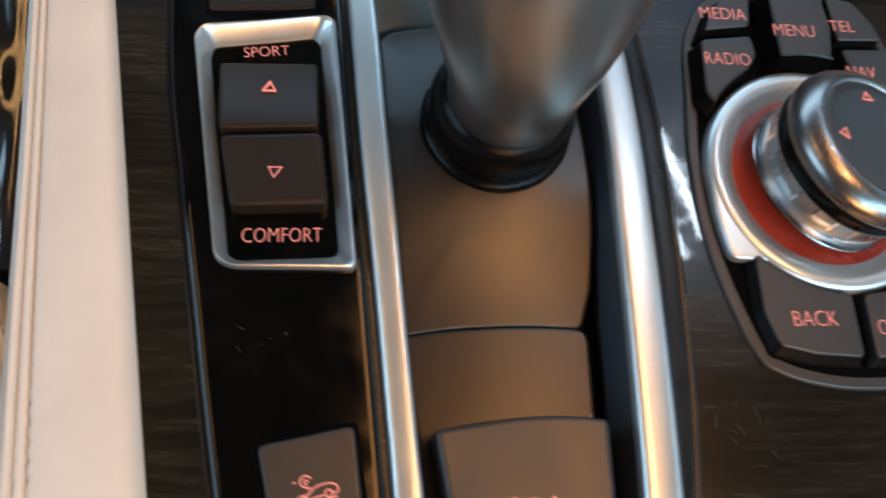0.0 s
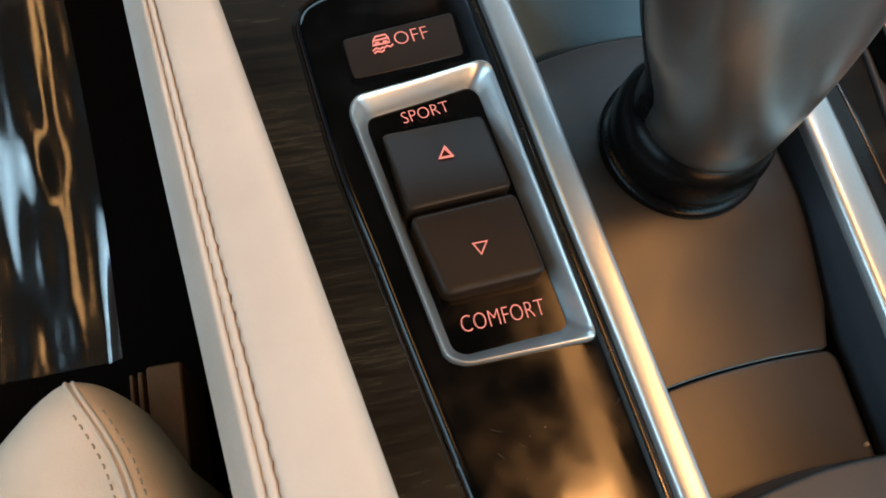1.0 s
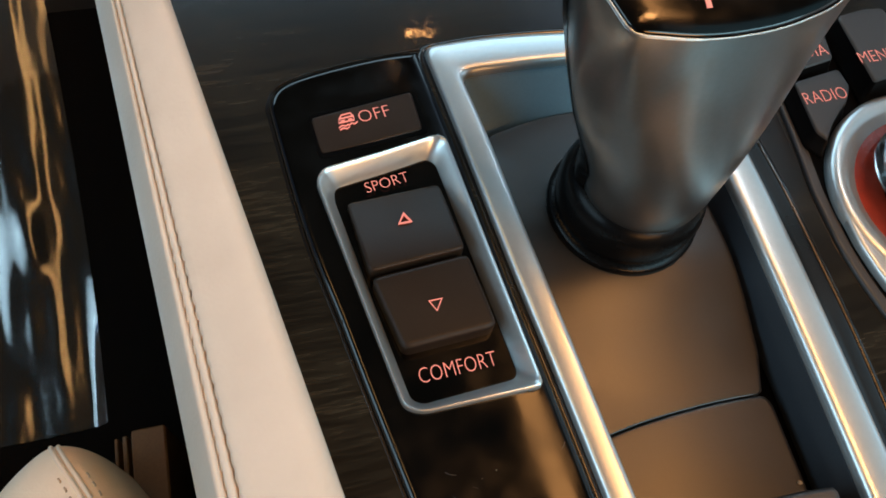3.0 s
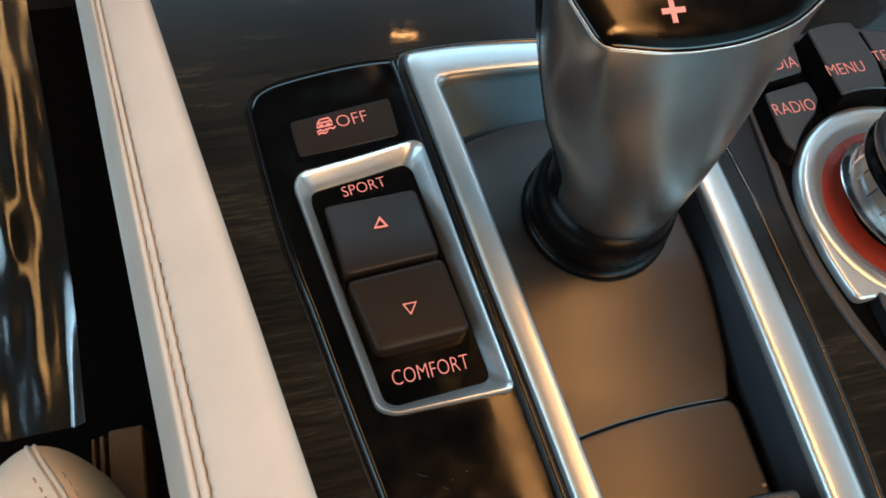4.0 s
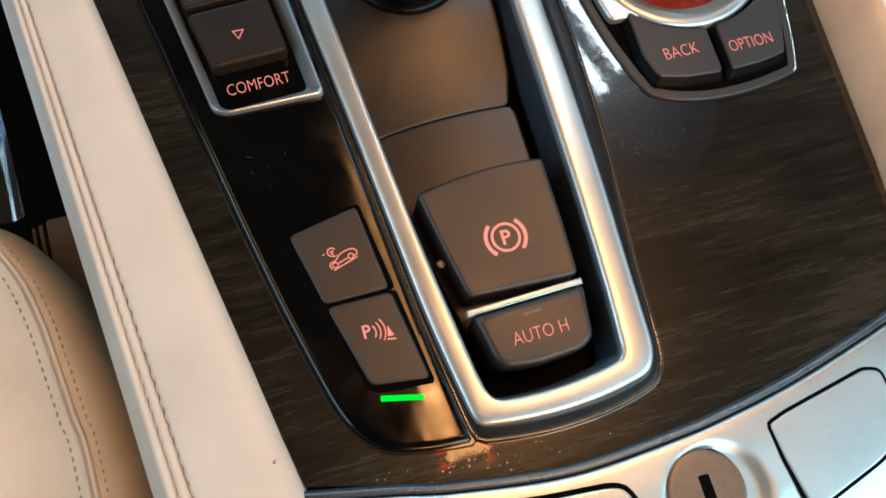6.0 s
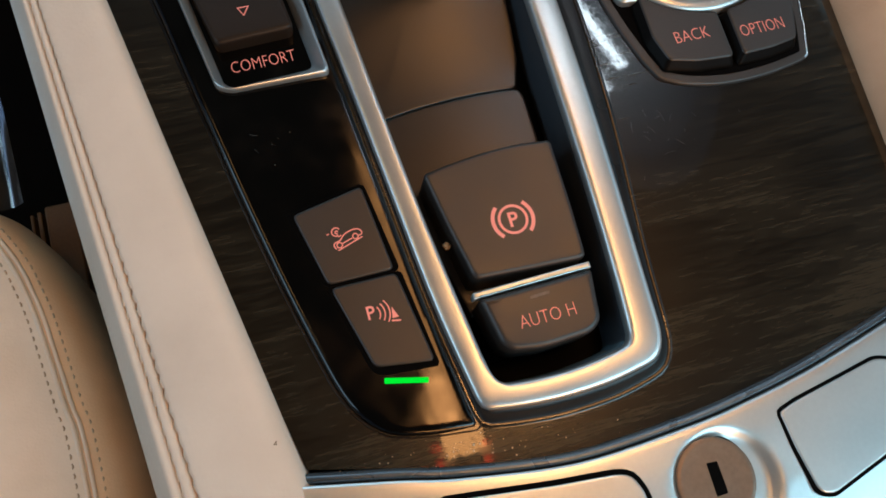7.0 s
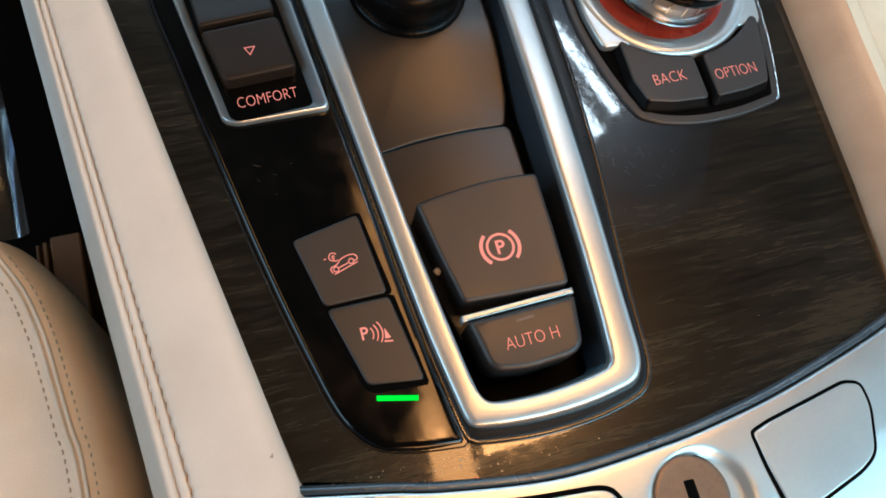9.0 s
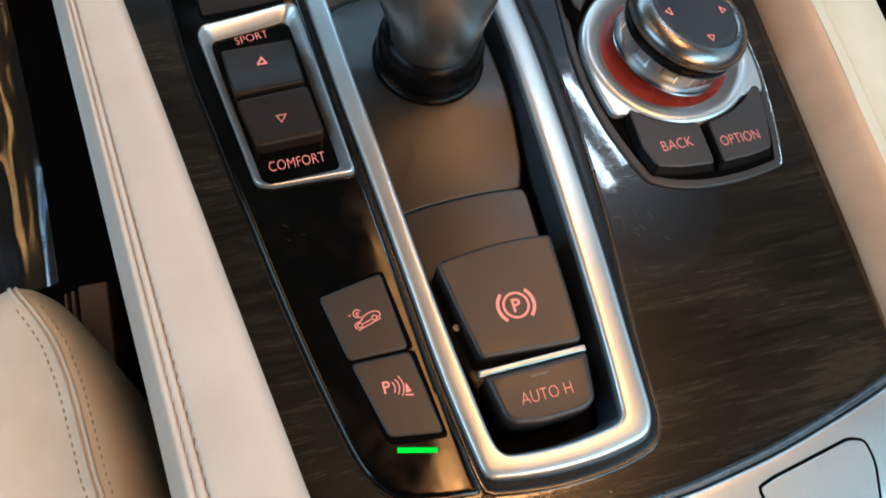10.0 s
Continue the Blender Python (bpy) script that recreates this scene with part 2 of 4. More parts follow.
def rounded(points, radius, seg=5):
    """A closed outline with its corners rounded; radius is one number or one for each corner."""
    n, out = len(points), []
    radii = radius if isinstance(radius, (list, tuple)) else [radius] * n
    for i in range(n):
        p, a, b = Vector(points[i]), Vector(points[i - 1]), Vector(points[(i + 1) % n])
        u, v = a - p, b - p
        r = min(radii[i], 0.45 * u.length, 0.45 * v.length)
        if r < 1e-4:
            out.append(p)
            continue
        s, e = p + u.normalized() * r, p + v.normalized() * r
        for k in range(seg + 1):
            t = k / seg
            out.append(s * (1 - t) ** 2 + p * 2 * t * (1 - t) + e * t * t)
    return out


def resample(loop, count):
    """count points at even steps along a closed outline, from its first point."""
    pts = list(loop) + [loop[0]]
    far = [0.0]
    for a, b in zip(pts, pts[1:]):
        far.append(far[-1] + (b - a).length)
    out, j = [], 0
    for k in range(count):
        want = far[-1] * k / count
        while far[j + 1] < want:
            j += 1
        t = (want - far[j]) / max(1e-9, far[j + 1] - far[j])
        out.append(pts[j].lerp(pts[j + 1], t))
    return out


def inset(loop, d):
    """The outline moved inwards by d (outwards: minus)."""
    n = len(loop)
    turn = sum(loop[i - 1].x * loop[i].y - loop[i].x * loop[i - 1].y for i in range(n))
    side, out = (1 if turn > 0 else -1), []
    for i in range(n):
        a, p, b = loop[i - 1], loop[i], loop[(i + 1) % n]
        u, v = (p - a), (b - p)
        u = u.normalized() if u.length > 1e-7 else v.normalized()
        v = v.normalized() if v.length > 1e-7 else u
        m = (Vector((-u.y, u.x)) + Vector((-v.y, v.x)))
        m = m.normalized() if m.length > 1e-6 else Vector((-u.y, u.x))
        c = max(0.5, m.dot(Vector((-u.y, u.x))))
        out.append(p + m * (side * d / c))
    return out


def loft(bm, loops, cap_last=True, cap_first=False, closed=True):
    """Skins loops of equal count."""
    rings = [[bm.verts.new((p[0] * CM, p[1] * CM, p[2] * CM)) for p in loop] for loop in loops]
    n = len(rings[0])
    for a, b in zip(rings, rings[1:]):
        for i in range(n if closed else n - 1):
            j = (i + 1) % n
            bm.faces.new((a[i], a[j], b[j], b[i]))
    for on, ring in ((cap_last, rings[-1]), (cap_first, rings[0])):
        if on:
            f = bm.faces.new(ring)
            bmesh.ops.triangulate(bm, faces=[f])
    return rings


def at_z(loop, z):
    return [(p.x, p.y, z(p.x, p.y) if callable(z) else z) for p in loop]


def slab(bm, outline, z0, z1, edge=0.05, core=False, seg=4):
    """A plate from z0 up to z1 with a rounded upper edge. z1 may be a function of x and y."""
    top = z1 if callable(z1) else (lambda x, y: z1)
    loops = [at_z(outline, z0)]
    for k in range(seg + 1):
        a = 0.5 * math.pi * k / seg
        ring = inset(outline, edge * (1 - math.cos(a)))
        drop = edge * (1 - math.sin(a))
        loops.append([(p.x, p.y, top(p.x, p.y) - drop) for p in ring])
    ring = inset(outline, edge * 1.3)
    loops.append([(p.x, p.y, top(p.x, p.y)) for p in ring])
    if core:
        mid = sum(ring, Vector((0, 0))) / len(ring)
        for s in (0.85, 0.6, 0.3, 0.06):
            loops.append([(q.x, q.y, top(q.x, q.y)) for q in (mid.lerp(p, s) for p in ring)])
    loft(bm, loops)
    return bm


def slab_holed(bm, outline, holes, z0, z1, edge=0.05, seg=4, deep=0.3):
    """A plate with a rounded upper edge and openings through it."""
    loops = [at_z(outline, z0)]
    for k in range(seg + 1):
        a = 0.5 * math.pi * k / seg
        loops.append(at_z(inset(outline, edge * (1 - math.cos(a))), z1 - edge * (1 - math.sin(a))))
    loops.append(at_z(inset(outline, edge * 1.3), z1))
    last = loft(bm, loops, cap_last=False)[-1]
    rim = [bm.edges.get((last[i - 1], last[i])) for i in range(len(last))]
    cuts = []
    for hole in holes:
        vs = [bm.verts.new((p.x * CM, p.y * CM, z1 * CM)) for p in hole]
        cuts += [bm.edges.new((vs[i - 1], vs[i])) for i in range(len(vs))]
    bmesh.ops.triangle_fill(bm, use_beauty=True, edges=rim + cuts)
    low = bmesh.ops.extrude_edge_only(bm, edges=cuts)
    for v in (g for g in low["geom"] if isinstance(g, bmesh.types.BMVert)):
        v.co.z -= deep * CM
    return bm


def frame_loft(bm, outer, inner, section):
    """A frame between two outlines of equal count; section: rows of (0 at the outer to 1 at the inner outline, height)."""
    loops = []
    for u, z in section:
        loops.append([(*a.lerp(b, u), z) for a, b in zip(outer, inner)])
    loft(bm, loops, cap_last=False)
    return bm


def lathe(bm, profile, axis, seg=64, arc=None):
    """A turned body; profile rows of (radius, height) along axis, a Matrix in centimetres."""
    loops = []
    for r, h in profile:
        loops.append([axis @ Vector((r * math.cos(2 * math.pi * k / seg), r * math.sin(2 * math.pi * k / seg), h)) for k in range(seg)])
    loft(bm, loops, cap_last=False)
    return bm


def box(bm, x0, x1, y0, y1, z0, z1, edge=0.0):
    loop = [Vector((x0, y0)), Vector((x1, y0)), Vector((x1, y1)), Vector((x0, y1))]
    if edge:
        loop = rounded(loop, edge * 2, 3)
        loops = [at_z(inset(loop, edge), z0), at_z(loop, z0 + edge), at_z(loop, z1 - edge), at_z(inset(loop, edge), z1)]
    else:
        loops = [at_z(loop, z0), at_z(loop, z1)]
    loft(bm, loops, True, True)
    return bm


def tube(bm, path, radius, seg=8):
    """A round bar along a line of points."""
    pts = [Vector(p) for p in path]
    loops = []
    for i, p in enumerate(pts):
        d = (pts[min(i + 1, len(pts) - 1)] - pts[max(i - 1, 0)]).normalized()
        u = d.orthogonal().normalized() if abs(d.z) > 0.9 else d.cross(Vector((0, 0, 1))).normalized()
        v = d.cross(u)
        loops.append([p + radius * (u * math.cos(2 * math.pi * k / seg) + v * math.sin(2 * math.pi * k / seg)) for k in range(seg)])
    loft(bm, loops, True, True)
    return bm


def ribbon(bm, path, width, z0, z1):
    """A flat raised stroke of a symbol along an open or closed line in the plane."""
    pts = [Vector(p) for p in path]
    closed = (pts[0] - pts[-1]).length < 1e-6
    if closed:
        pts = pts[:-1]
    n, left, right = len(pts), [], []
    for i in range(n):
        a = pts[i - 1] if closed or i else pts[i]
        b = pts[(i + 1) % n] if closed or i < n - 1 else pts[i]
        d = (b - a).normalized()
        m = Vector((-d.y, d.x)) * width / 2
        left.append(pts[i] + m)
        right.append(pts[i] - m)
    rows = [[(*l, z0), (*l, z1), (*r, z1), (*r, z0)] for l, r in zip(left, right)]
    if closed:
        rows.append(rows[0])
    rings = [[bm.verts.new([v * CM for v in p]) for p in row] for row in rows]
    for a, b in zip(rings, rings[1:]):
        for k in range(3):
            bm.faces.new((a[k], a[k + 1], b[k + 1], b[k]))
    return bm


def arc(cx, cy, r, a0, a1, seg=24, ry=None):
    return [(cx + r * math.cos(radians(a0 + (a1 - a0) * k / seg)), cy + (ry or r) * math.sin(radians(a0 + (a1 - a0) * k / seg))) for k in range(seg + 1)]


def lettering(name, text, cx, cy, z, width, height, parent, turn=0.0, tilt=None, thin=-0.018):
    """Words in the built-in font as a thin mesh, fitted to a width and a height."""
    cu = bpy.data.curves.new(name, "FONT")
    cu.body, cu.extrude, cu.resolution_u, cu.offset = text, 0.0, 3, thin
    tmp = new("lettering_curve", cu)
    me = bpy.data.meshes.new_from_object(tmp.evaluated_get(bpy.context.evaluated_depsgraph_get()))
    bpy.data.objects.remove(tmp)
    xs, ys = [v.co.x for v in me.vertices], [v.co.y for v in me.vertices]
    x0, x1, y0, y1 = min(xs), max(xs), min(ys), max(ys)
    me.transform(Matrix.Diagonal((width * CM / (x1 - x0), height * CM / (y1 - y0), 1, 1)) @ Matrix.Translation((-(x0 + x1) / 2, -(y0 + y1) / 2, 0)))
    me.transform(Matrix.Translation((cx * CM, cy * CM, z * CM)) @ (tilt or Matrix.Identity(4)) @ Matrix.Rotation(radians(turn), 4, "Z"))
    me.name = name
    me.materials.clear()
    me.materials.append(LEGEND)
    ob = new(name, me)
    ob.parent = parent
    ob.matrix_parent_inverse = parent.matrix_world.inverted()
    return ob


# ---- the console's wooden surface, with an opening for the selector's well ----
def rail_x(y):
    return -3.56 - 0.1727 * y + 0.0002 * y * y


BEZEL_OUT = (
    [(-0.84, 18.04), (-0.58, 15.3), (-0.26, 11.5), (0.02, 8.6), (0.33, 5.0), (0.62, 1.8), (1.03, -1.02)],
    [(1.03, -1.02), (2.0, -1.18), (3.1, -1.27), (4.4, -1.24), (5.5, -1.08), (6.12, -0.92)],
    [(6.14, -0.92), (6.28, 1.6), (6.47, 5.0), (6.59, 9.0), (6.6, 13.0), (6.38, 17.0)],
    [(6.38, 17.0), (5.1, 17.6), (3.5, 17.88), (2.1, 18.03), (0.55, 18.1), (-0.84, 18.04)],
)
BEZEL_IN = (
    [(-0.08, 17.0), (0.14, 15.0), (0.32, 12.5), (0.53, 10.0), (0.75, 7.1), (1.02, 4.0), (1.38, 0.83), (1.56, -0.52)],
    [(1.56, -0.52), (2.3, -0.61), (3.3, -0.65), (4.3, -0.58), (5.24, -0.44)],
    [(5.24, -0.44), (5.42, 1.62), (5.57, 4.7), (5.69, 9.0), (5.72, 13.0), (5.56, 16.6)],
    [(5.56, 16.6), (4.5, 16.82), (3.4, 16.93), (1.84, 17.0), (-0.08, 17.0)],
)


def four_sided(sides, radii, count):
    """An outline of four smooth sides, with its four corners rounded, and count points."""
    smooth, corners = [catmull(side, 6) for side in sides], []
    for k, side in enumerate(smooth):
        r, q = radii[k - 1] if k else radii[3], radii[k]
        corners.append([p for p in side if (p - side[0]).length > r and (p - side[-1]).length > q])
    out = []
    for k in range(4):
        out += corners[k]
        a, b, c = corners[k][-1], smooth[k][-1], corners[(k + 1) % 4][0]
        out += [a * (1 - t) ** 2 + b * 2 * t * (1 - t) + c * t * t for t in (0.15, 0.3, 0.45, 0.6, 0.75, 0.9)]
    return resample(out, count)


TRIM_EDGE = [(-3.3, -1.2), (-1.32, -1.75), (0.2, -2.13), (3.0, -2.57), (5.9, -2.53), (7.6, -2.38), (9.4, -2.12), (11.3, -1.72), (12.8, -1.36), (14.4, -0.9)]


ROCKER_OUT = [(-4.24, 14.42), (-4.06, 14.74), (-2.5, 14.98), (-1.12, 15.24), (-0.92, 15.1), (-0.34, 8.6), (-3.0, 8.58), (-3.35, 8.76)]


def wood_panel():
    edge = catmull(TRIM_EDGE, 5)
    outline = [Vector(p) for p in edge]
    outline += [Vector((14.95, 3.0)), Vector((15.4, 8.0)), Vector((15.75, 13.0)), Vector((16.3, 20.0)), Vector((16.6, 27.0)), Vector((4, 27.5)), Vector((rail_x(27), 27.0))]
    outline += [Vector((rail_x(y), y)) for y in range(26, -2, -2)]
    hole = inset(four_sided(BEZEL_OUT, (0.1, 0.5, 0.6, 0.1), 120), 0.2)
    rocker_hole = resample(rounded([Vector(p) for p in ROCKER_OUT], 0.2), 60)
    bm = bmesh.new()
    loops = []
    for loop in (outline, hole, inset(rocker_hole, 0.1)):
        vs = [bm.verts.new((p.x * CM, p.y * CM, 0)) for p in loop]
        loops.append([bm.edges.new((vs[i - 1], vs[i])) for i in range(len(vs))])
    bmesh.ops.triangle_fill(bm, use_beauty=True, edges=loops[0] + loops[1] + loops[2])
    low = bmesh.ops.extrude_edge_only(bm, edges=loops[0] + loops[1] + loops[2])
    for v in (g for g in low["geom"] if isinstance(g, bmesh.types.BMVert)):
        v.co.z -= 0.4 * CM
    ob = thing("centre_console", 5, 10, -1.6, "centre console with glossy lacquered dark brown wood and fine grain", "console")
    part("wood_veneer", bm, WOOD, ob)
    bm = bmesh.new()
    box(bm, -6.4, 18.8, -30, 45, -34, -1.7)
    part("core", bm, DASH, ob)
    return ob


wood_panel()


# ---- gear selector's silver surround and well ----
def selector_surround():
    ob = thing("selector_surround", 3, 8, 0, "satin silver surround of the gear selector well in dark wood", "console trim")
    count = 240
    outer, inner = four_sided(BEZEL_OUT, (0.1, 0.5, 0.6, 0.1), count), four_sided(BEZEL_IN, (0.3, 0.25, 0.5, 0.3), count)
    bm = bmesh.new()
    frame_loft(bm, outer, inner, [(-0.02, -0.1), (0.0, 0.16), (0.03, 0.21), (0.09, 0.245), (0.2, 0.264), (0.4, 0.28), (0.6, 0.29), (0.76, 0.292), (0.86, 0.285), (0.93, 0.255), (0.975, 0.19), (1.0, 0.11), (1.0, 0.0)])
    part("frame", bm, SATIN, ob, smooth=50)
    skirt_out = four_sided((
        [(-0.9, 18.1), (-0.64, 15.3), (-0.32, 11.5), (-0.04, 8.6), (0.27, 5.0), (0.56, 1.8), (0.99, -1.33)],
        [(0.99, -1.33), (2.0, -1.5), (3.1, -1.6), (4.5, -1.56), (5.6, -1.36), (6.3, -1.14)],
        [(6.3, -1.14), (6.52, 1.8), (6.93, 5.3), (7.12, 8.0), (7.16, 10.0), (7.12, 13.0), (6.74, 17.4)],
        [(6.74, 17.4), (5.2, 17.85), (3.5, 18.05), (2.1, 18.16), (0.55, 18.2), (-0.9, 18.1)],
    ), (0.1, 0.5, 0.6, 0.1), count)
    bm = bmesh.new()
    frame_loft(bm, skirt_out, inset(outer, 0.05), [(0.0, -0.1), (0.0, 0.01), (0.15, 0.03), (0.5, 0.03), (0.9, 0.06), (1.0, 0.12)])
    part("skirt", bm, SKIRT, ob, "gloss black channel round the surround", smooth=50)
    bm = bmesh.new()
    bead = [(p.x, p.y, -0.11) for p in inset(skirt_out, -0.06)]
    tube(bm, bead + bead[:1], 0.14, 20)
    part("lacquer_edge", bm, WOOD, ob, "rounded lacquered wood edge", smooth=60)
    def sunk(d, front):
        return [Vector((p.x, p.y - front * min(1.0, max(0.0, (p.y - 14.6) / 1.6)))) for p in inset(inner, d)]
    bm = bmesh.new()
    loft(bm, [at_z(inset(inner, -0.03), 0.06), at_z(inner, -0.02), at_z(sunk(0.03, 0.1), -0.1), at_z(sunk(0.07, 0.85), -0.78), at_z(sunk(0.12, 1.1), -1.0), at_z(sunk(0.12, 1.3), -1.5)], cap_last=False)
    wall = part("well_wall", bm, WELL, ob, "dark grey plastic wall of the well, sky reflection tinted into its front", smooth=50)
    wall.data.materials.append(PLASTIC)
    # side faces stay plain dark grey; the front keeps the painted sky tint
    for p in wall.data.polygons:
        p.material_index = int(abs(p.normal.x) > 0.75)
    bm = bmesh.new()
    slab(bm, sunk(0.05, 1.2), -1.6, -1.42, 0.02, seg=2)
    part("well_floor", bm, GAP, ob)
    return ob


selector_surround()


def well_cover():
    """The soft cover on the well's floor, in two plates with a fine joint."""
    ob = thing("well_cover", 3, 8, -1.2, "soft-touch black cover plates on the floor of the well", "console cover")
    joint = [(0.45, 7.34), (1.1, 7.48), (2.1, 7.6), (3.3, 7.66), (4.3, 7.66), (5.2, 7.62)]
    left = [(0.22, 15.4), (0.28, 14.6), (0.4, 12.5), (0.62, 10.0), (0.86, 7.5)]
    right = [(5.12, 7.62), (5.3, 8.6), (5.42, 10.0), (5.44, 11.5), (5.36, 13.0), (5.2, 15.3)]
    top = [(4.7, 15.7), (3.3, 15.92), (1.8, 15.88), (0.5, 15.66)]

    def crown(x, y):
        t = min(1.0, max(0.0, (y - 7.9) / 3.6))
        fall = 0.28 * min(1.0, max(0.0, (y - 12.8) / 2.6))
        return -0.97 + 0.08 * math.cos((x - 3) / 2.6 * 1.4) + 0.5 * t * t * (3 - 2 * t) * (1 - 0.08 * (x - 3) ** 2 / 4) - fall

    def plate(name, outline):
        bm = bmesh.new()
        loop = resample([Vector(p) for p in outline], 140)
        loops = [at_z(loop, -1.45)]
        for d, drop in ((0, 0.03), (0.012, 0.008), (0.04, 0.0), (0.1, 0.0)):
            loops.append([(p.x, p.y, crown(p.x, p.y) - drop) for p in inset(loop, d)])
        core = inset(loop, 0.1)
        mid = Vector((3.0, sum(p.y for p in core) / len(core)))
        for s in (0.8, 0.55, 0.3):
            loops.append([(q.x, q.y, crown(q.x, q.y)) for q in (mid + (p - mid) * s for p in core)])
        loft(bm, loops)
        part(name, bm, RUBBER, ob, smooth=60)

    up = [(x, y + 0.016) for x, y in joint]
    down = [(x, y - 0.016) for x, y in joint]
    plate("front_plate", [tuple(p) for p in catmull(up, 4)][2:-1] + catmull(right[1:], 4) + catmull(top, 3) + catmull(left, 4)[:-2])
    plate("rear_plate", [(1.7, 1.4), (3.2, 1.4), (5.0, 1.4), (5.02, 2.0), (5.08, 5.0), (5.12, 7.4)] + [tuple(p) for p in reversed(catmull(down, 4))][1:-2] + [(1.2, 4.0)])
    return ob


well_cover()


# ---- gear selector lever ----
def gear_selector():
    ob = thing("gear_selector", 3.25, 13, -0.95, "graphite metal gear selector lever with gloss black top", "gear lever")
    ax = Matrix.Translation((3.1, 12.78, -0.56))
    bm = bmesh.new()
    lathe(bm, [(1.7, -0.1), (1.86, 0.0), (1.91, 0.1), (1.91, 0.24), (1.86, 0.33), (1.72, 0.38)], ax, 72)
    part("collar_ring", bm, BOOT, ob, smooth=50)
    bm = bmesh.new()
    lathe(bm, [(1.7, 0.3), (1.76, 0.42), (1.8, 0.7), (1.8, 1.0), (1.75, 1.25), (1.66, 1.45), (1.52, 1.62), (1.2, 1.75)], ax, 72)
    part("boot", bm, BOOT, ob, "satin black collar below the lever", smooth=60)
    keys = [
        (0.75, 3.13, 12.68, 1.3, 1.26, 2.0, 0.0, 0.0),
        (1.0, 3.12, 12.66, 1.44, 1.4, 2.0, 0.0, 0.0),
        (1.4, 3.1, 12.64, 1.5, 1.44, 2.0, 0.0, 0.0),
        (2.0, 3.1, 12.64, 1.53, 1.45, 2.05, 0.02, 0.02),
        (3.0, 3.16, 12.74, 1.69, 1.5, 2.15, 0.05, 0.18),
        (4.0, 3.18, 12.98, 1.91, 1.6, 2.25, 0.1, 0.38),
        (5.0, 3.12, 13.35, 2.14, 1.76, 2.4, 0.16, 0.62),
        (5.8, 3.02, 13.75, 2.34, 1.94, 2.6, 0.22, 0.78),
        (6.35, 2.95, 14.05, 2.46, 2.05, 2.9, 0.26, 0.96),
        (6.5, 2.93, 14.14, 2.48, 2.07, 3.0, 0.27, 1.0),
    ]
    rows = []
    for i in range(len(keys) - 1):
        a, b, c, d = keys[max(i - 1, 0)], keys[i], keys[i + 1], keys[min(i + 2, len(keys) - 1)]
        for k in range(6):
            t = k / 6
            rows.append([0.5 * (2 * q + (r - p) * t + (2 * p - 5 * q + 4 * r - s) * t * t + (3 * q - p - 3 * r + s) * t ** 3) for p, q, r, s in zip(a, b, c, d)])
    rows.append(keys[-1])
    seg = 96
    top = rounded([Vector(p) for p in ((0.45, 13.4), (0.86, 12.34), (2.2, 12.06), (3.5, 12.1), (4.6, 12.36), (5.6, 12.95), (5.85, 14.3), (5.2, 16.0), (3.2, 16.4), (1.2, 16.0), (0.45, 14.9))], [0.3, 0.18, 0.9, 0.5, 0.4, 0.4, 0.7, 0.8, 0.9, 0.8, 0.6], 8)
    mid = Vector((2.93, 14.14))

    def reach(a):
        """How far the top's outline lies from its middle in a direction."""
        u = Vector((math.cos(a), math.sin(a)))
        for p, q in zip(top, top[1:] + top[:1]):
            e = q - p
            den = u.x * e.y - u.y * e.x
            if abs(den) < 1e-9:
                continue
            w = p - mid
            far, along = (w.x * e.y - w.y * e.x) / den, (w.x * u.y - w.y * u.x) / den
            if far > 0 and -1e-6 <= along <= 1 + 1e-6:
                return far
        return 2.0

    far = [reach(2 * math.pi * k / seg) for k in range(seg)]

    def softened(w):
        """The reach with its corners softened over w steps to both sides."""
        return [sum(far[(k + j) % seg] * (w + 1 - abs(j)) for j in range(-w, w + 1)) / (w + 1) ** 2 for k in range(seg)]

    soft = [softened(w) for w in range(11)]

    def ring(z, cx, cy, rx, ry, power, slope, blend=0.0, size=1.0):
        out = []
        w = min(10.0, max(0.0, 8 * (1 - blend)))
        i, t = min(9, int(w)), w - min(9, int(w))
        wide = [p * (1 - t) + q * t for p, q in zip(soft[i], soft[i + 1])]
        for k in range(seg):
            a = 2 * math.pi * k / seg
            c, s = math.cos(a), math.sin(a)
            r = ((abs(c) / rx) ** power + (abs(s) / ry) ** power) ** (-1 / power)
            x, y = cx + r * c, cy + r * s
            x, y = x + blend * (mid.x + size * wide[k] * c - x), y + blend * (mid.y + size * wide[k] * s - y)
            # the crease that runs down from the top's near corner
            turn = a - radians(float(np.interp(z, (2.0, 3.0, 4.0, 5.0, 6.5), (174, 179, 186, 200, 221))))
            fold = 0.26 * math.sqrt(1 - blend) * min(1.0, max(0.0, (z - 1.7) / 1.6)) * max(0.0, 1 - math.sqrt(turn * turn + 0.0016) / 0.6)
            x, y = x + fold * c, y + fold * s
            out.append((x, y, z + slope * (y - 12.05)))
        return out

    bm = bmesh.new()
    loft(bm, [ring(*r) for r in rows], cap_last=True, cap_first=True)
    part("grip", bm, LEVER, ob, smooth=60)
    # black release strip up the far side of the grip
    bm = bmesh.new()
    strip = []
    for r in rows[3:-2]:
        loop, near = ring(*r), max(0.0, 1 - (r[0] - 1.0) / 2.2)
        loop = [Vector(p) for p in loop[16:49]]
        heart = Vector((r[1], r[2], 0))
        out = [p + (Vector((p.x, p.y, 0)) - heart).normalized() * ((0.07 + 0.12 * near * near) * min(1.0, 0.2 + 0.25 * min(k, 32 - k))) for k, p in enumerate(loop)]
        strip.append(out)
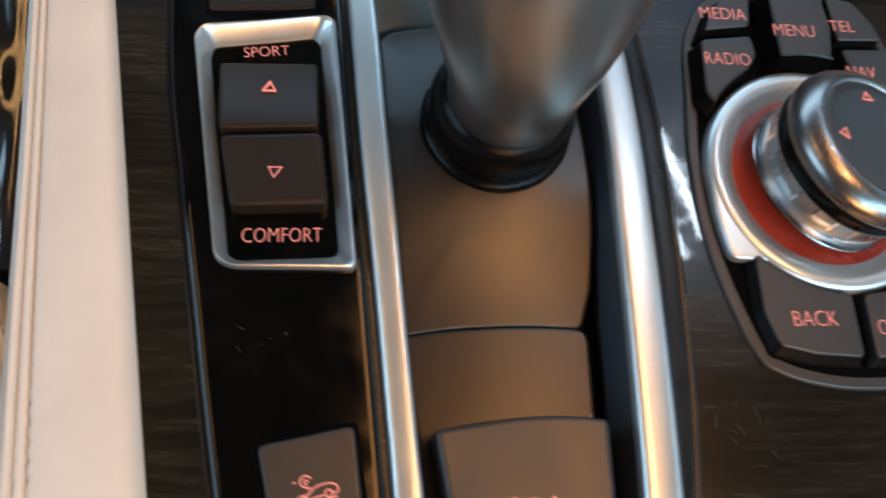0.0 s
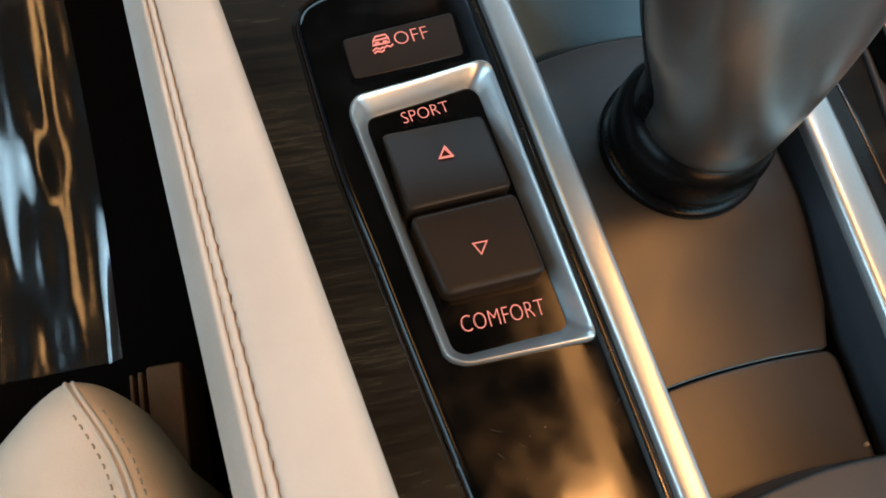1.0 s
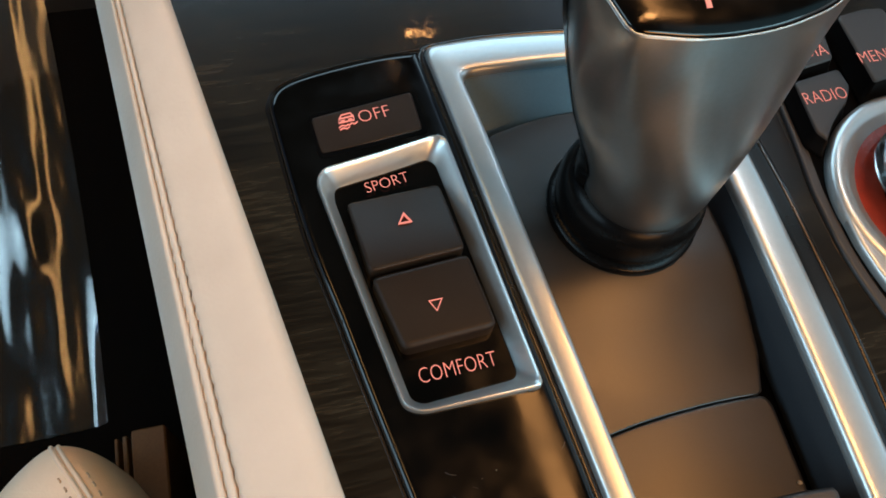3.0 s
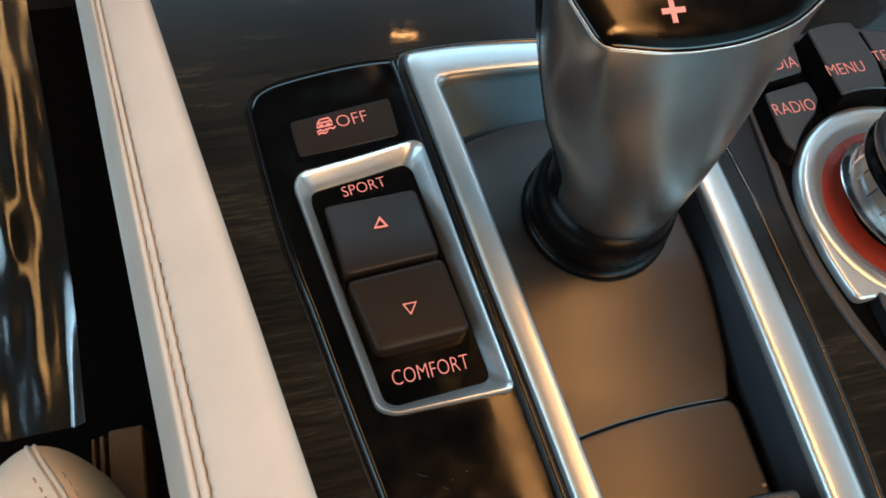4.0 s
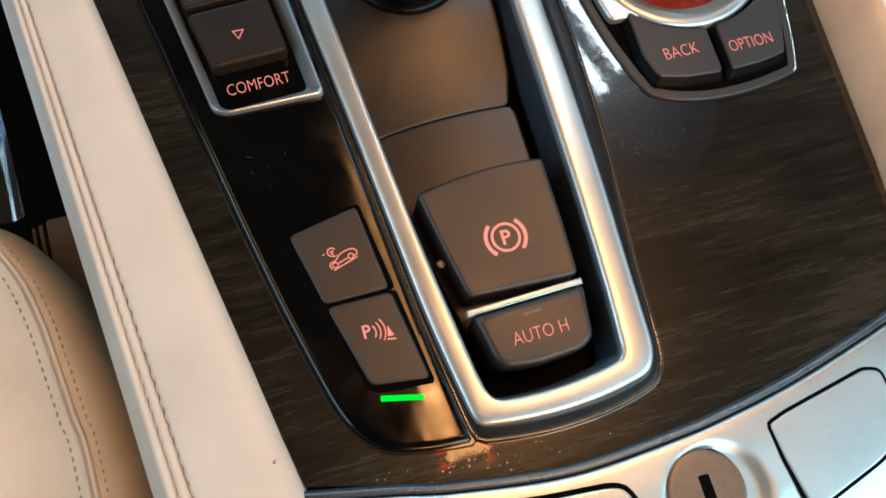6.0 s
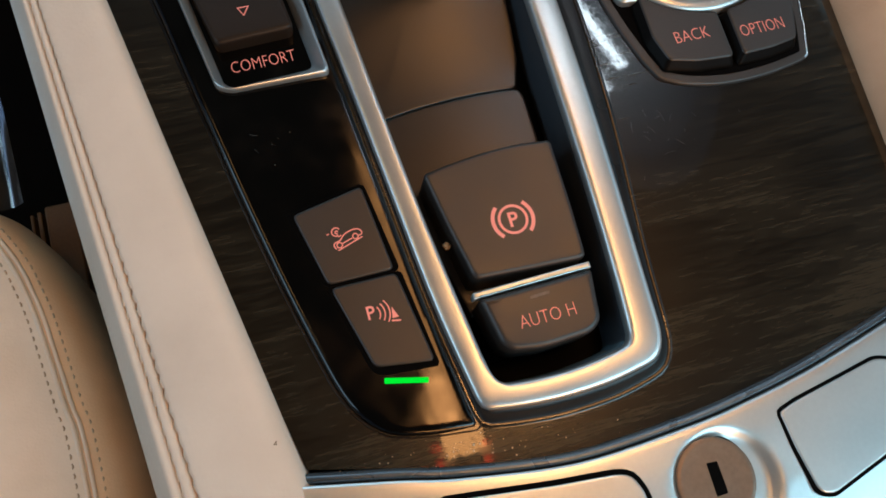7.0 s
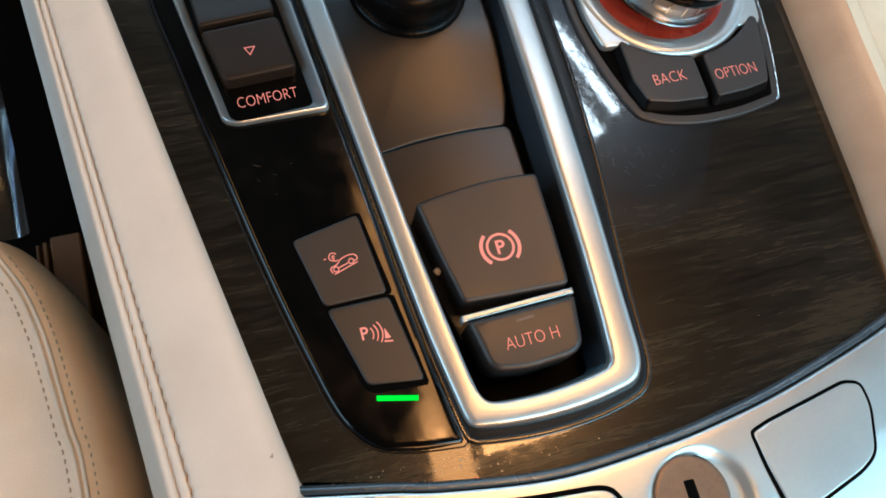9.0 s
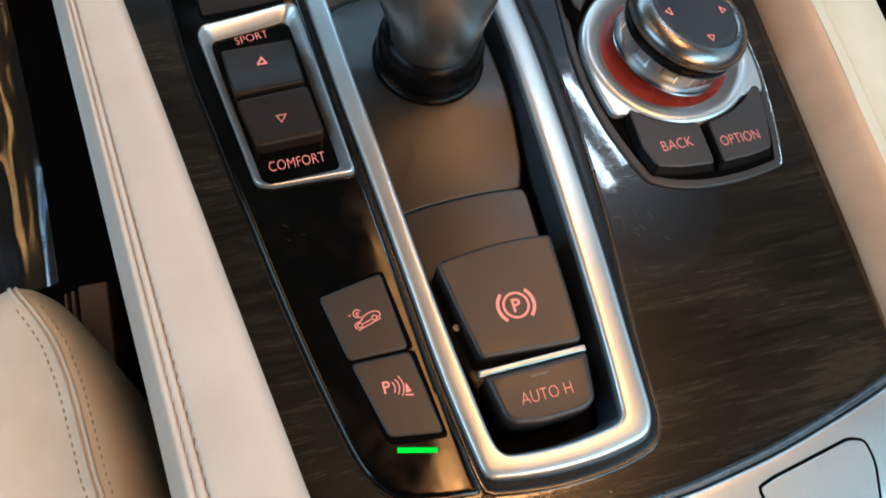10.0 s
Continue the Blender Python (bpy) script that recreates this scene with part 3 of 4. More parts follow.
    loft(bm, strip, False, False, closed=False)
    part("release_strip", bm, BOOT, ob, "gloss black strip along the lever", smooth=60)
    rim = ring(6.51, 2.93, 14.15, 2.47, 2.06, 3.0, 0.27, 1.0, 0.992)
    bm = bmesh.new()
    tube(bm, rim + rim[:1], 0.014, 8)
    part("rim", bm, SATIN, ob, "bright chrome line round the lever's top", smooth=60)
    bm = bmesh.new()
    loft(bm, [ring(6.4, 2.93, 14.15, 2.4, 2.0, 3.0, 0.27, 1.0, 0.985), ring(6.53, 2.93, 14.16, 2.4, 2.0, 3.0, 0.27, 1.0, 0.985), ring(6.57, 2.93, 14.18, 2.3, 1.92, 3.0, 0.275, 1.0, 0.96), ring(6.59, 2.93, 14.2, 1.9, 1.6, 2.8, 0.28, 1.0, 0.78), ring(6.6, 2.93, 14.2, 1.2, 1.0, 2.4, 0.28, 1.0, 0.5)], cap_last=True)
    cap = part("cap", bm, PIANO, ob, "gloss black shift pattern cap", smooth=60)
    bm = bmesh.new()
    for a, b in (((2.05, 12.78), (2.49, 12.78)), ((2.26, 12.56), (2.26, 13.0))):
        ribbon(bm, [a, b], 0.09, 6.76, 6.8)
    for v in bm.verts:
        v.co.z += 0.28 * (v.co.y - 12.72 * CM)
    part("plus_sign", bm, LEGEND, cap)
    return ob


gear_selector()


# ---- black switch panel beside the selector ----
PANEL = [(-0.98, 18.04), (-2.5, 17.93), (-4.0, 17.68), (-4.68, 17.42), (-4.95, 17.0), (-4.96, 16.4), (-4.66, 13.2), (-4.28, 10.99), (-4.0, 9.3), (-3.64, 7.3), (-3.3, 5.4), (-2.88, 3.3), (-2.44, 1.4), (-2.12, 0.25), (-1.75, -0.45), (-1.22, -0.93), (-0.34, -1.19), (0.86, -1.36), (0.48, 1.8), (0.2, 5.0), (-0.12, 8.6), (-0.4, 11.5), (-0.71, 15.3)]


def switch_panel():
    ob = thing("switch_panel", -2, 8, 0, "gloss piano black switch panel with a fine worn bright edge", "switch panel")
    loop = resample(catmull(PANEL[:18], 5) + [Vector((0.9, -1.3))] + catmull(PANEL[17:] + PANEL[:1], 5)[1:-1], 300)
    loop = inset(loop, -0.05)
    bm = bmesh.new()
    slab_holed(bm, loop, [inset(resample(rounded([Vector(p) for p in ROCKER_OUT], 0.2), 80), 0.08)], -0.1, 0.13, 0.21)
    # the surface falls off gently along the surround and at the outer side
    for k in range(14):
        bmesh.ops.bisect_plane(bm, geom=bm.verts[:] + bm.edges[:] + bm.faces[:], plane_co=((0.6 - 0.12 * k) * CM, 0, 0), plane_no=(1, 0.087, 0), dist=1e-7)
    for k in range(22):
        bmesh.ops.bisect_plane(bm, geom=bm.verts[:] + bm.edges[:] + bm.faces[:], plane_co=(0, (-0.5 + 0.82 * k) * CM, 0), plane_no=(0, 1, 0), dist=1e-7)
    for v in bm.verts:
        e = max(0.0, 1 - (0.62 - 0.087 * v.co.y / CM - v.co.x / CM) / 1.1)
        v.co.z -= 0.07 * min(1.2, e) ** 2 * CM
    part("panel", bm, PIANO, ob, smooth=50)
    bm = bmesh.new()
    bead = [(p.x, p.y, 0.008) for p in inset(loop, -0.03)]
    tube(bm, bead + bead[:1], 0.022, 8)
    part("lacquer_edge", bm, GLOSS, ob, "thin glossy edge line", smooth=60)
    lamp = bmesh.new()
    slab(lamp, rounded([(-1.07, 0.22), (-0.03, -0.03), (0.01, 0.1), (-1.04, 0.36)], 0.02, 2), 0.1, 0.142, 0.008, seg=2)
    part("indicator_lamp", lamp, GREEN, ob, "lit green indicator bar")
    return ob


switch_panel()


def switch_key(name, label, outline, z, well, parent_group="console keys", radius=0.12, slope=(0, 0), category="switch key", material=KEY):
    """A key cap in a sunk black gap."""
    cx, cy = sum(p[0] for p in outline) / len(outline), sum(p[1] for p in outline) / len(outline)
    ob = thing(name, cx, cy, well, label, category, parent_group)
    bm = bmesh.new()
    loop = resample(rounded(outline, radius), 72)
    slab(bm, loop, well, lambda x, y: z + slope[0] * (x - cx) + slope[1] * (y - cy), 0.06, True)
    cap = part("key_cap", bm, material, ob, smooth=40)
    return ob, cap


def sunk_gap(ob, outline, radius=0.15):
    loop = resample(rounded(outline, radius), 80)
    bm = bmesh.new()
    slab(bm, loop, 0.05, 0.136, 0.01, seg=2)
    part("key_gap", bm, GAP, ob)


# stability key
ob, cap = switch_key("stability_switch", "black stability control key with lit OFF legend in the switch panel", [(-4.06, 16.3), (-1.46, 16.66), (-1.42, 15.5), (-4.0, 15.18)], 0.17, 0.12, radius=0.1, slope=(0.012, 0.03), material=ROCKER)
sunk_gap(ob, [(-4.12, 16.4), (-1.36, 16.72), (-1.28, 15.4), (-4.04, 15.08)])
lettering("off_legend", "OFF", -2.52, 16.14, 0.2, 0.78, 0.34, cap, 6)
bm = bmesh.new()
for path in (
    [(-3.4, 16.0), (-3.36, 16.14), (-3.28, 16.28), (-3.0, 16.32), (-2.93, 16.19), (-2.92, 16.05), (-3.4, 16.0)],
    [(-3.35, 16.15), (-2.95, 16.2)],
    [(-3.33, 16.06), (-3.2, 16.08)], [(-3.1, 16.09), (-2.98, 16.1)],
    [(-3.42, 15.82), (-3.32, 15.9), (-3.2, 15.86), (-3.12, 15.92)], [(-3.4, 15.74), (-3.3, 15.8), (-3.18, 15.76), (-3.1, 15.82)],
    [(-3.12, 15.86), (-3.02, 15.94), (-2.92, 15.9), (-2.84, 15.97)],
):
    ribbon(bm, [(-3.22 + (x + 3.16) * 0.82, 16.03 + (y - 16.03) * 0.8) for x, y in path], 0.028, 0.17, 0.205)
part("stability_symbol", bm, LEGEND, cap)

# hill descent and parking keys
HILL = [(-2.24, 4.9), (-0.36, 5.28), (-0.1, 2.93), (-1.8, 2.93)]
PARK = [(-1.77, 2.83), (-0.08, 2.83), (0.28, 0.44), (-1.2, 0.66)]
ob, cap = switch_key("hill_descent_switch", "black hill descent key with lit car symbol in the switch panel", HILL, 0.2, 0.12)
sunk_gap(ob, [(-2.4, 4.96), (-0.28, 5.38), (0.06, 2.88), (-1.9, 2.88)])
bm = bmesh.new()
for path in (
    catmull([(-1.37, 3.76), (-1.41, 3.86), (-1.37, 3.93), (-1.23, 3.97), (-1.1, 4.1), (-0.9, 4.17), (-0.74, 4.17), (-0.66, 4.1), (-0.66, 4.02), (-0.74, 3.99)], 3),
    [(-1.18, 3.88), (-0.92, 3.96)],
    arc(-1.27, 3.85, 0.07, 0, 360, 16), arc(-0.83, 3.99, 0.07, 0, 360, 16),
    [(-1.34, 3.72), (-0.66, 3.94)],
    arc(-1.28, 4.21, 0.11, 30, 290, 16), arc(-1.27, 4.2, 0.035, 0, 300, 8), [(-1.27, 4.14), (-1.24, 4.07), (-1.17, 4.1)], [(-1.53, 4.18), (-1.47, 4.2)],
):
    ribbon(bm, path, 0.028, 0.2, 0.212)
part("hill_symbol", bm, LEGEND, cap)
ob, cap = switch_key("parking_sensor_switch", "black parking sensor key with lit P symbol in the switch panel", PARK, 0.2, 0.12, radius=0.14)
sunk_gap(ob, [(-1.88, 2.87), (0.06, 2.87), (0.38, 0.3), (-1.26, 0.42)], [0.1, 0.1, 0.1, 0.35])
lettering("p_legend", "P", -0.95, 1.98, 0.212, 0.2, 0.34, cap, 0, thin=0.01)
bm = bmesh.new()
for k in range(3):
    ribbon(bm, arc(-0.98 + 0.02 * k, 1.93, 0.25 + 0.1 * k, -38, 38, 10), 0.03, 0.2, 0.212)
part("sound_waves", bm, LEGEND, cap)
bm = bmesh.new()
loft(bm, [at_z([Vector(p) for p in ((-0.47, 1.72), (-0.31, 1.72), (-0.42, 2.0))], z) for z in (0.2, 0.212)])
ribbon(bm, [(-0.5, 1.66), (-0.28, 1.62)], 0.04, 0.2, 0.212)
part("cone_symbol", bm, LEGEND, cap)


# ---- drive mode rocker ----
def mode_rocker():
    ob = thing("mode_rocker", -2.3, 11.8, 0.13, "two-way drive mode rocker in a satin silver frame, legends lit", "rocker switch")
    INN = [(-3.86, 14.05), (-3.82, 14.38), (-2.45, 14.62), (-1.46, 14.82), (-1.28, 14.64), (-0.72, 9.0), (-2.9, 8.86), (-3.12, 9.0)]
    outer = resample(rounded([Vector(p) for p in ROCKER_OUT], [0.2, 0.3, 0.2, 0.18, 0.18, 0.16, 0.3, 0.3], 6), 200)
    inner = resample(rounded([Vector(p) for p in INN], [0.1, 0.2, 0.1, 0.15, 0.15, 0.25, 0.2, 0.2], 6), 200)

    def start(loop, p):
        k = min(range(len(loop)), key=lambda i: (loop[i] - Vector(p)).length)
        return loop[k:] + loop[:k]
    outer, inner = start(outer, (-0.34, 8.6)), start(inner, (-0.76, 9.05))
    bm = bmesh.new()
    frame_loft(bm, outer, inner, [(0, 0.1), (0.02, 0.26), (0.06, 0.31), (0.13, 0.33), (0.22, 0.31), (0.34, 0.24), (0.94, -0.07), (1.0, -0.2)])
    part("bezel", bm, SATIN, ob, "satin silver frame with a deep sloped edge", smooth=38)
    bm = bmesh.new()
    loft(bm, [at_z(inset(inner, -0.06), -0.12), at_z(inset(inner, -0.03), -0.16)])
    part("well", bm, PIANO, ob, "gloss black plate behind the rocker")

    def key(name, outline, heights, edge=0.08, power=1.0):
        lo, hi = min(p[1] for p in outline), max(p[1] for p in outline)

        def top(x, y):
            t = min(1, max(0, (y - lo) / (hi - lo)))
            return heights[0] + (heights[1] - heights[0]) * t ** power
        bm = bmesh.new()
        slab(bm, resample(rounded([Vector(p) for p in outline], 1.6 * edge), 100), -0.16, top, edge, True, 5)
        return part(name, bm, ROCKER, ob, smooth=45)

    up = key("sport_key", [(-3.62, 13.88), (-1.34, 14.04), (-1.24, 12.02), (-3.46, 11.84)], (0.42, -0.06), power=1.5)
    down = key("comfort_key", [(-3.45, 11.77), (-1.18, 11.95), (-0.98, 10.1), (-3.1, 9.98)], (0.36, 0.3), 0.12)
    bm = bmesh.new()
    ribbon(bm, [(-2.4, 13.21), (-2.56, 12.96), (-2.27, 12.97), (-2.4, 13.21)], 0.045, 0.17, 0.31)
    part("up_arrow", bm, LEGEND, up)
    bm = bmesh.new()
    ribbon(bm, [(-2.32, 10.94), (-2.03, 10.95), (-2.2, 10.69), (-2.32, 10.94)], 0.045, 0.3, 0.345)
    part("down_arrow", bm, LEGEND, down)
    lettering("sport_legend", "SPORT", -2.56, 14.3, -0.06, 1.08, 0.28, ob, 8)
    lettering("comfort_legend", "COMFORT", -1.98, 9.5, -0.12, 1.74, 0.34, ob, 2)
    return ob


mode_rocker()


# ---- parking brake switch ----
def parking_brake():
    ob = thing("parking_brake_switch", 3.2, 3, -1.0, "black parking brake lever switch with lit symbol and chrome strip", "brake switch")
    outline = catmull([(1.24, 5.12), (1.9, 5.24), (3.0, 5.37), (4.0, 5.39), (4.88, 5.32)], 4) + [Vector((4.86, 3.6)), Vector((4.78, 1.95)), Vector((3.2, 2.02)), Vector((1.76, 2.1)), Vector((1.48, 3.6))]
    bm = bmesh.new()

    def top(x, y):
        return 0.46 + 0.03 * ((y - 3.6) / 1.7) ** 2 - 0.05 * max(0, (2.6 - y) / 0.6) ** 2
    loop = resample(rounded(outline, 0.16), 110)
    slab(bm, loop, -0.9, top, 0.11, True, 5)
    cap = part("brake_key", bm, KEY, ob, smooth=50)
    bm = bmesh.new()
    ribbon(bm, arc(3.19, 3.39, 0.37, 0, 360, 40), 0.07, 0.45, 0.472)
    for a0, a1 in ((-48, 48), (132, 228)):
        ribbon(bm, arc(3.19, 3.39, 0.54, a0, a1, 20), 0.1, 0.45, 0.472)
    part("brake_symbol", bm, LEGEND, cap)
    lettering("brake_letter", "P", 3.2, 3.39, 0.474, 0.26, 0.4, cap, 0, thin=0.02)
    bm = bmesh.new()
    slab(bm, rounded([Vector(p) for p in ((1.6, 1.62), (4.84, 1.68), (4.84, 1.86), (1.62, 1.8))], 0.03, 3), 0.0, 0.36, 0.05)
    part("chrome_strip", bm, SATIN, ob, "thin bright metal strip")
    bm = bmesh.new()
    loop = resample(rounded([Vector(p) for p in ((1.72, 1.58), (4.8, 1.62), (4.64, 0.3), (4.3, 0.06), (3.0, 0.0), (2.2, 0.14), (1.96, 0.36))], [0.06, 0.06, 0.2, 0.2, 0.3, 0.2, 0.15]), 90)
    slab(bm, loop, -0.9, lambda x, y: 0.44 + 0.06 * (y - 0.8), 0.16, False, 5)
    auto = part("auto_hold_key", bm, KEY, ob, "black AUTO H key", smooth=50)
    lettering("auto_legend", "AUTO H", 3.28, 0.76, 0.452, 1.5, 0.33, auto, 0)
    for y, z in ((2.45, 0.438), (1.3, 0.475)):
        bm = bmesh.new()
        ribbon(bm, [(2.98, y), (3.5, y + 0.02)], 0.07, z - 0.03, z + 0.004)
        part("unlit_marker", bm, SCUFF, cap if y > 2 else auto)
    return ob


parking_brake()


# ---- rotary controller with its keys ----
def rotary_controller():
    ob = thing("rotary_controller", 11.1, 11.2, 0, "rotary menu controller with silver knob, red ring and black keys", "rotary controller")
    base = catmull([(8.05, 13.6), (8.25, 15.2), (8.7, 16.3), (9.4, 16.95), (10.5, 17.2), (11.8, 17.28), (13.1, 17.15), (13.9, 16.6), (14.35, 15.4), (14.6, 13.6), (14.65, 11.6), (14.5, 9.6), (14.1, 7.6), (13.72, 6.3)], 4) + catmull([(13.5, 6.2), (12.2, 6.0), (10.8, 5.98), (9.6, 6.2), (8.8, 6.55)], 4) + catmull([(8.5, 7.2), (8.1, 8.6), (7.85, 10.2), (7.85, 12.0)], 4)
    loop = resample(rounded([Vector(p) for p in base], 0.05, 2), 200)
    bm = bmesh.new()
    slab(bm, loop, -0.05, 0.1, 0.08)
    part("base_plate", bm, MENU_KEY, ob, "dark grey base rim", smooth=45)
    inner = inset(loop, 0.28)
    bm = bmesh.new()
    slab(bm, inner, 0.05, 0.115, 0.01, seg=2)
    part("key_bed", bm, GAP, ob)
    bm = bmesh.new()
    edge = [Vector((*p, 0.085)) for p in inset(loop, 0.045)]
    i0 = min(range(len(edge)), key=lambda i: (edge[i].xy - Vector((14.6, 12.5))).length)
    i1 = min(range(len(edge)), key=lambda i: (edge[i].xy - Vector((13.6, 6.3))).length)
    tube(bm, edge[min(i0, i1):max(i0, i1) + 1], 0.035, 10)
    part("bright_edge", bm, CHROME, ob, "thin bright edge line", smooth=60)

    CX, CY, R = 11.22, 11.28, 3.02

    def key(name, outline, z, word, tx, ty, w, h, radius=0.12, slope=(0.0, 0.0)):
        bm = bmesh.new()
        mx, my = sum(p[0] for p in outline) / len(outline), sum(p[1] for p in outline) / len(outline)
        raw = [Vector(p) for p in outline]

        def shrunk(d, dx=0.0, dy=0.0):
            return [p + Vector((dx, dy)) for p in resample(rounded(inset(raw, d), radius), 120)]
        low, mid, top = shrunk(0.0), shrunk(0.05, 0.02, 0.03), shrunk(0.12, 0.06, 0.11)
        near = [a.lerp(b, 0.85) for a, b in zip(mid, top)]
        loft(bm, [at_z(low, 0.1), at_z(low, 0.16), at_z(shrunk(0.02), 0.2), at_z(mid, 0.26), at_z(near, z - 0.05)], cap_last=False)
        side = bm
        bm = bmesh.new()
        loft(bm, [at_z(near, z - 0.05), at_z(top, z - 0.015), at_z(shrunk(0.15, 0.06, 0.11), z), at_z(shrunk(0.19, 0.06, 0.11), z)])
        k = part(name, bm, MENU_KEY, ob, smooth=50)
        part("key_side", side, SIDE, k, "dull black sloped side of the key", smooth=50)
        lettering(word.lower() + "_legend", word, tx, ty, z + slope[0] * (tx - mx) + slope[1] * (ty - my) + 0.012, w, h, k, 1)

    def ring_arc(r, a0, a1, n=10):
        return [(CX + r * math.cos(radians(a0 + (a1 - a0) * k / n)), CY + r * math.sin(radians(a0 + (a1 - a0) * k / n))) for k in range(n + 1)]

    RK = 3.12
    key("back_key", [(8.75, 8.9), (8.72, 7.6), (8.98, 6.72), (9.9, 6.5), (11.16, 6.42), (11.2, 8.1)] + ring_arc(RK, 265, 222, 8), 0.44, "BACK", 10.08, 7.54, 1.1, 0.36)
    key("option_key", [(11.28, 6.42), (12.4, 6.46), (13.34, 6.62), (13.72, 7.8), (13.95, 9.1)] + ring_arc(RK, 320, 272, 8), 0.44, "OPTION", 12.34, 7.36, 1.45, 0.36)
    key("radio_key", [(8.32, 15.0), (9.95, 15.26), (10.02, 14.5)] + ring_arc(RK, 120, 150, 7) + [(8.2, 13.3)], 0.58, "RADIO", 9.12, 14.46, 1.25, 0.36)
    key("media_key", [(8.42, 15.12), (9.98, 15.38), (10.2, 16.7), (9.5, 16.6), (8.85, 16.05)], 0.58, "MEDIA", 9.24, 15.9, 1.3, 0.36)
    key("menu_key", [(10.4, 16.8), (11.4, 16.95), (12.1, 16.9), (12.2, 15.4), (12.02, 14.5)] + ring_arc(RK, 72, 106, 6), 0.78, "MENU", 11.05, 15.34, 1.16, 0.36)
    key("telephone_key", [(12.24, 16.8), (13.2, 16.6), (13.65, 15.9), (13.85, 15.2), (12.3, 15.1)], 0.58, "TEL", 12.66, 15.76, 0.74, 0.34)
    key("navigation_key", [(12.3, 15.0), (13.88, 15.08), (14.2, 13.4)] + ring_arc(RK, 34, 66, 7), 0.58, "NAV", 12.88, 14.3, 0.82, 0.34)

    ax = Matrix.Translation((CX, CY, 0.1))
    bm = bmesh.new()
    lathe(bm, [(3.08, 0.0), (3.06, 0.22), (2.98, 0.3), (2.86, 0.33), (2.7, 0.31), (2.56, 0.24), (2.4, 0.12), (2.3, 0.07)], ax, 96)
    part("silver_ring", bm, SATIN, ob, "satin silver ring", smooth=50)
    for corner, way in ((219, 1), (321, -1)):
        bm = bmesh.new()
        o = [(2.85, corner - 40 * way), (3.06, corner - 36 * way), (3.2, corner - 22 * way), (3.42, corner - 9 * way), (3.64, corner), (3.3, corner + 5 * way), (3.06, corner + 11 * way), (2.85, corner + 14 * way)]
        o = [Vector((CX + r * math.cos(radians(b)), CY + r * math.sin(radians(b)))) for r, b in o]
        slab(bm, resample(rounded(o, 0.22), 60), 0.1, 0.38, 0.1)
        part("ring_lug", bm, SATIN, ob, smooth=45)
    bm = bmesh.new()
    lathe(bm, [(2.34, 0.08), (2.2, 0.07), (2.0, 0.06), (1.6, 0.06)], ax, 96)
    part("red_ring", bm, RED, ob, "dark red translucent ring")

    # the knob leans a little to the far side
    low, high = Vector((CX + 0.06, CY + 0.02, 0.16)), Vector((11.64, 11.42, 2.02))
    up = (high - low).normalized()
    across = (Vector((1, 0, 0)) - up * up.x).normalized()
    turn = Matrix((across, up.cross(across), up)).transposed().to_4x4()
    kx = Matrix.Translation(low) @ turn
    bm = bmesh.new()
    lathe(bm, [(1.72, 0.0), (1.7, 0.2), (1.58, 0.34), (1.55, 0.86)], kx, 64)
    part("knob_stem", bm, SATIN, ob)
    bm = bmesh.new()
    lathe(bm, [(2.06, 0.06), (2.08, 0.14), (2.02, 0.24), (1.95, 0.34), (1.93, 0.46), (1.93, 0.86), (1.76, 0.88), (1.74, 0.45), (1.78, 0.12), (2.0, 0.05), (2.06, 0.06)], kx, 96)
    part("crystal_skirt", bm, CRYSTAL, ob, "clear crystal skirt with fine ribs")
    for k in range(22):
        a = 2 * math.pi * k / 22
        bm = bmesh.new()
        ribbon(bm, [(1.955, -0.02), (1.955, 0.02)], 0.02, 0.42, 0.82)
        for v in bm.verts:
            v.co = (Matrix.Scale(CM, 4) @ kx @ Matrix.Rotation(a, 4, "Z") @ Matrix.Scale(1 / CM, 4)) @ v.co
        part("skirt_rib", bm, CHROME, ob)
    bm = bmesh.new()
    lathe(bm, [(1.5, 0.86), (2.0, 0.88), (2.12, 0.96), (2.14, 1.1), (2.1, 1.26), (2.02, 1.3)], kx, 96)
    part("knob_band", bm, GLOSS, ob, "black rubber band", smooth=45)
    bm = bmesh.new()
    lathe(bm, [(2.04, 1.27), (2.13, 1.33), (2.16, 1.45), (2.12, 1.62), (2.0, 1.78), (1.84, 1.89), (1.68, 1.95), (1.58, 1.95), (1.55, 1.9)], kx, 96)
    part("knob_rim", bm, KNOB, ob, "dark satin metal knob rim", smooth=60)
    bm = bmesh.new()
    lathe(bm, [(1.57, 1.88), (1.52, 1.91), (1.3, 1.9), (0.8, 1.885), (0.01, 1.88)], kx, 72)
    pad = part("touch_pad", bm, PAD, ob, "matt black touch pad", smooth=60)
    for k in range(4):
        bm = bmesh.new()
        ribbon(bm, [(1.28, 0.0), (1.06, 0.14), (1.06, -0.14), (1.28, 0.0)], 0.045, 1.9, 1.925)
        for v in bm.verts:
            v.co = (Matrix.Scale(CM, 4) @ kx @ Matrix.Rotation(k * math.pi / 2 + 0.05, 4, "Z") @ Matrix.Scale(1 / CM, 4)) @ v.co
        part("arrow_mark", bm, LEGEND, pad)
    return ob


rotary_controller()


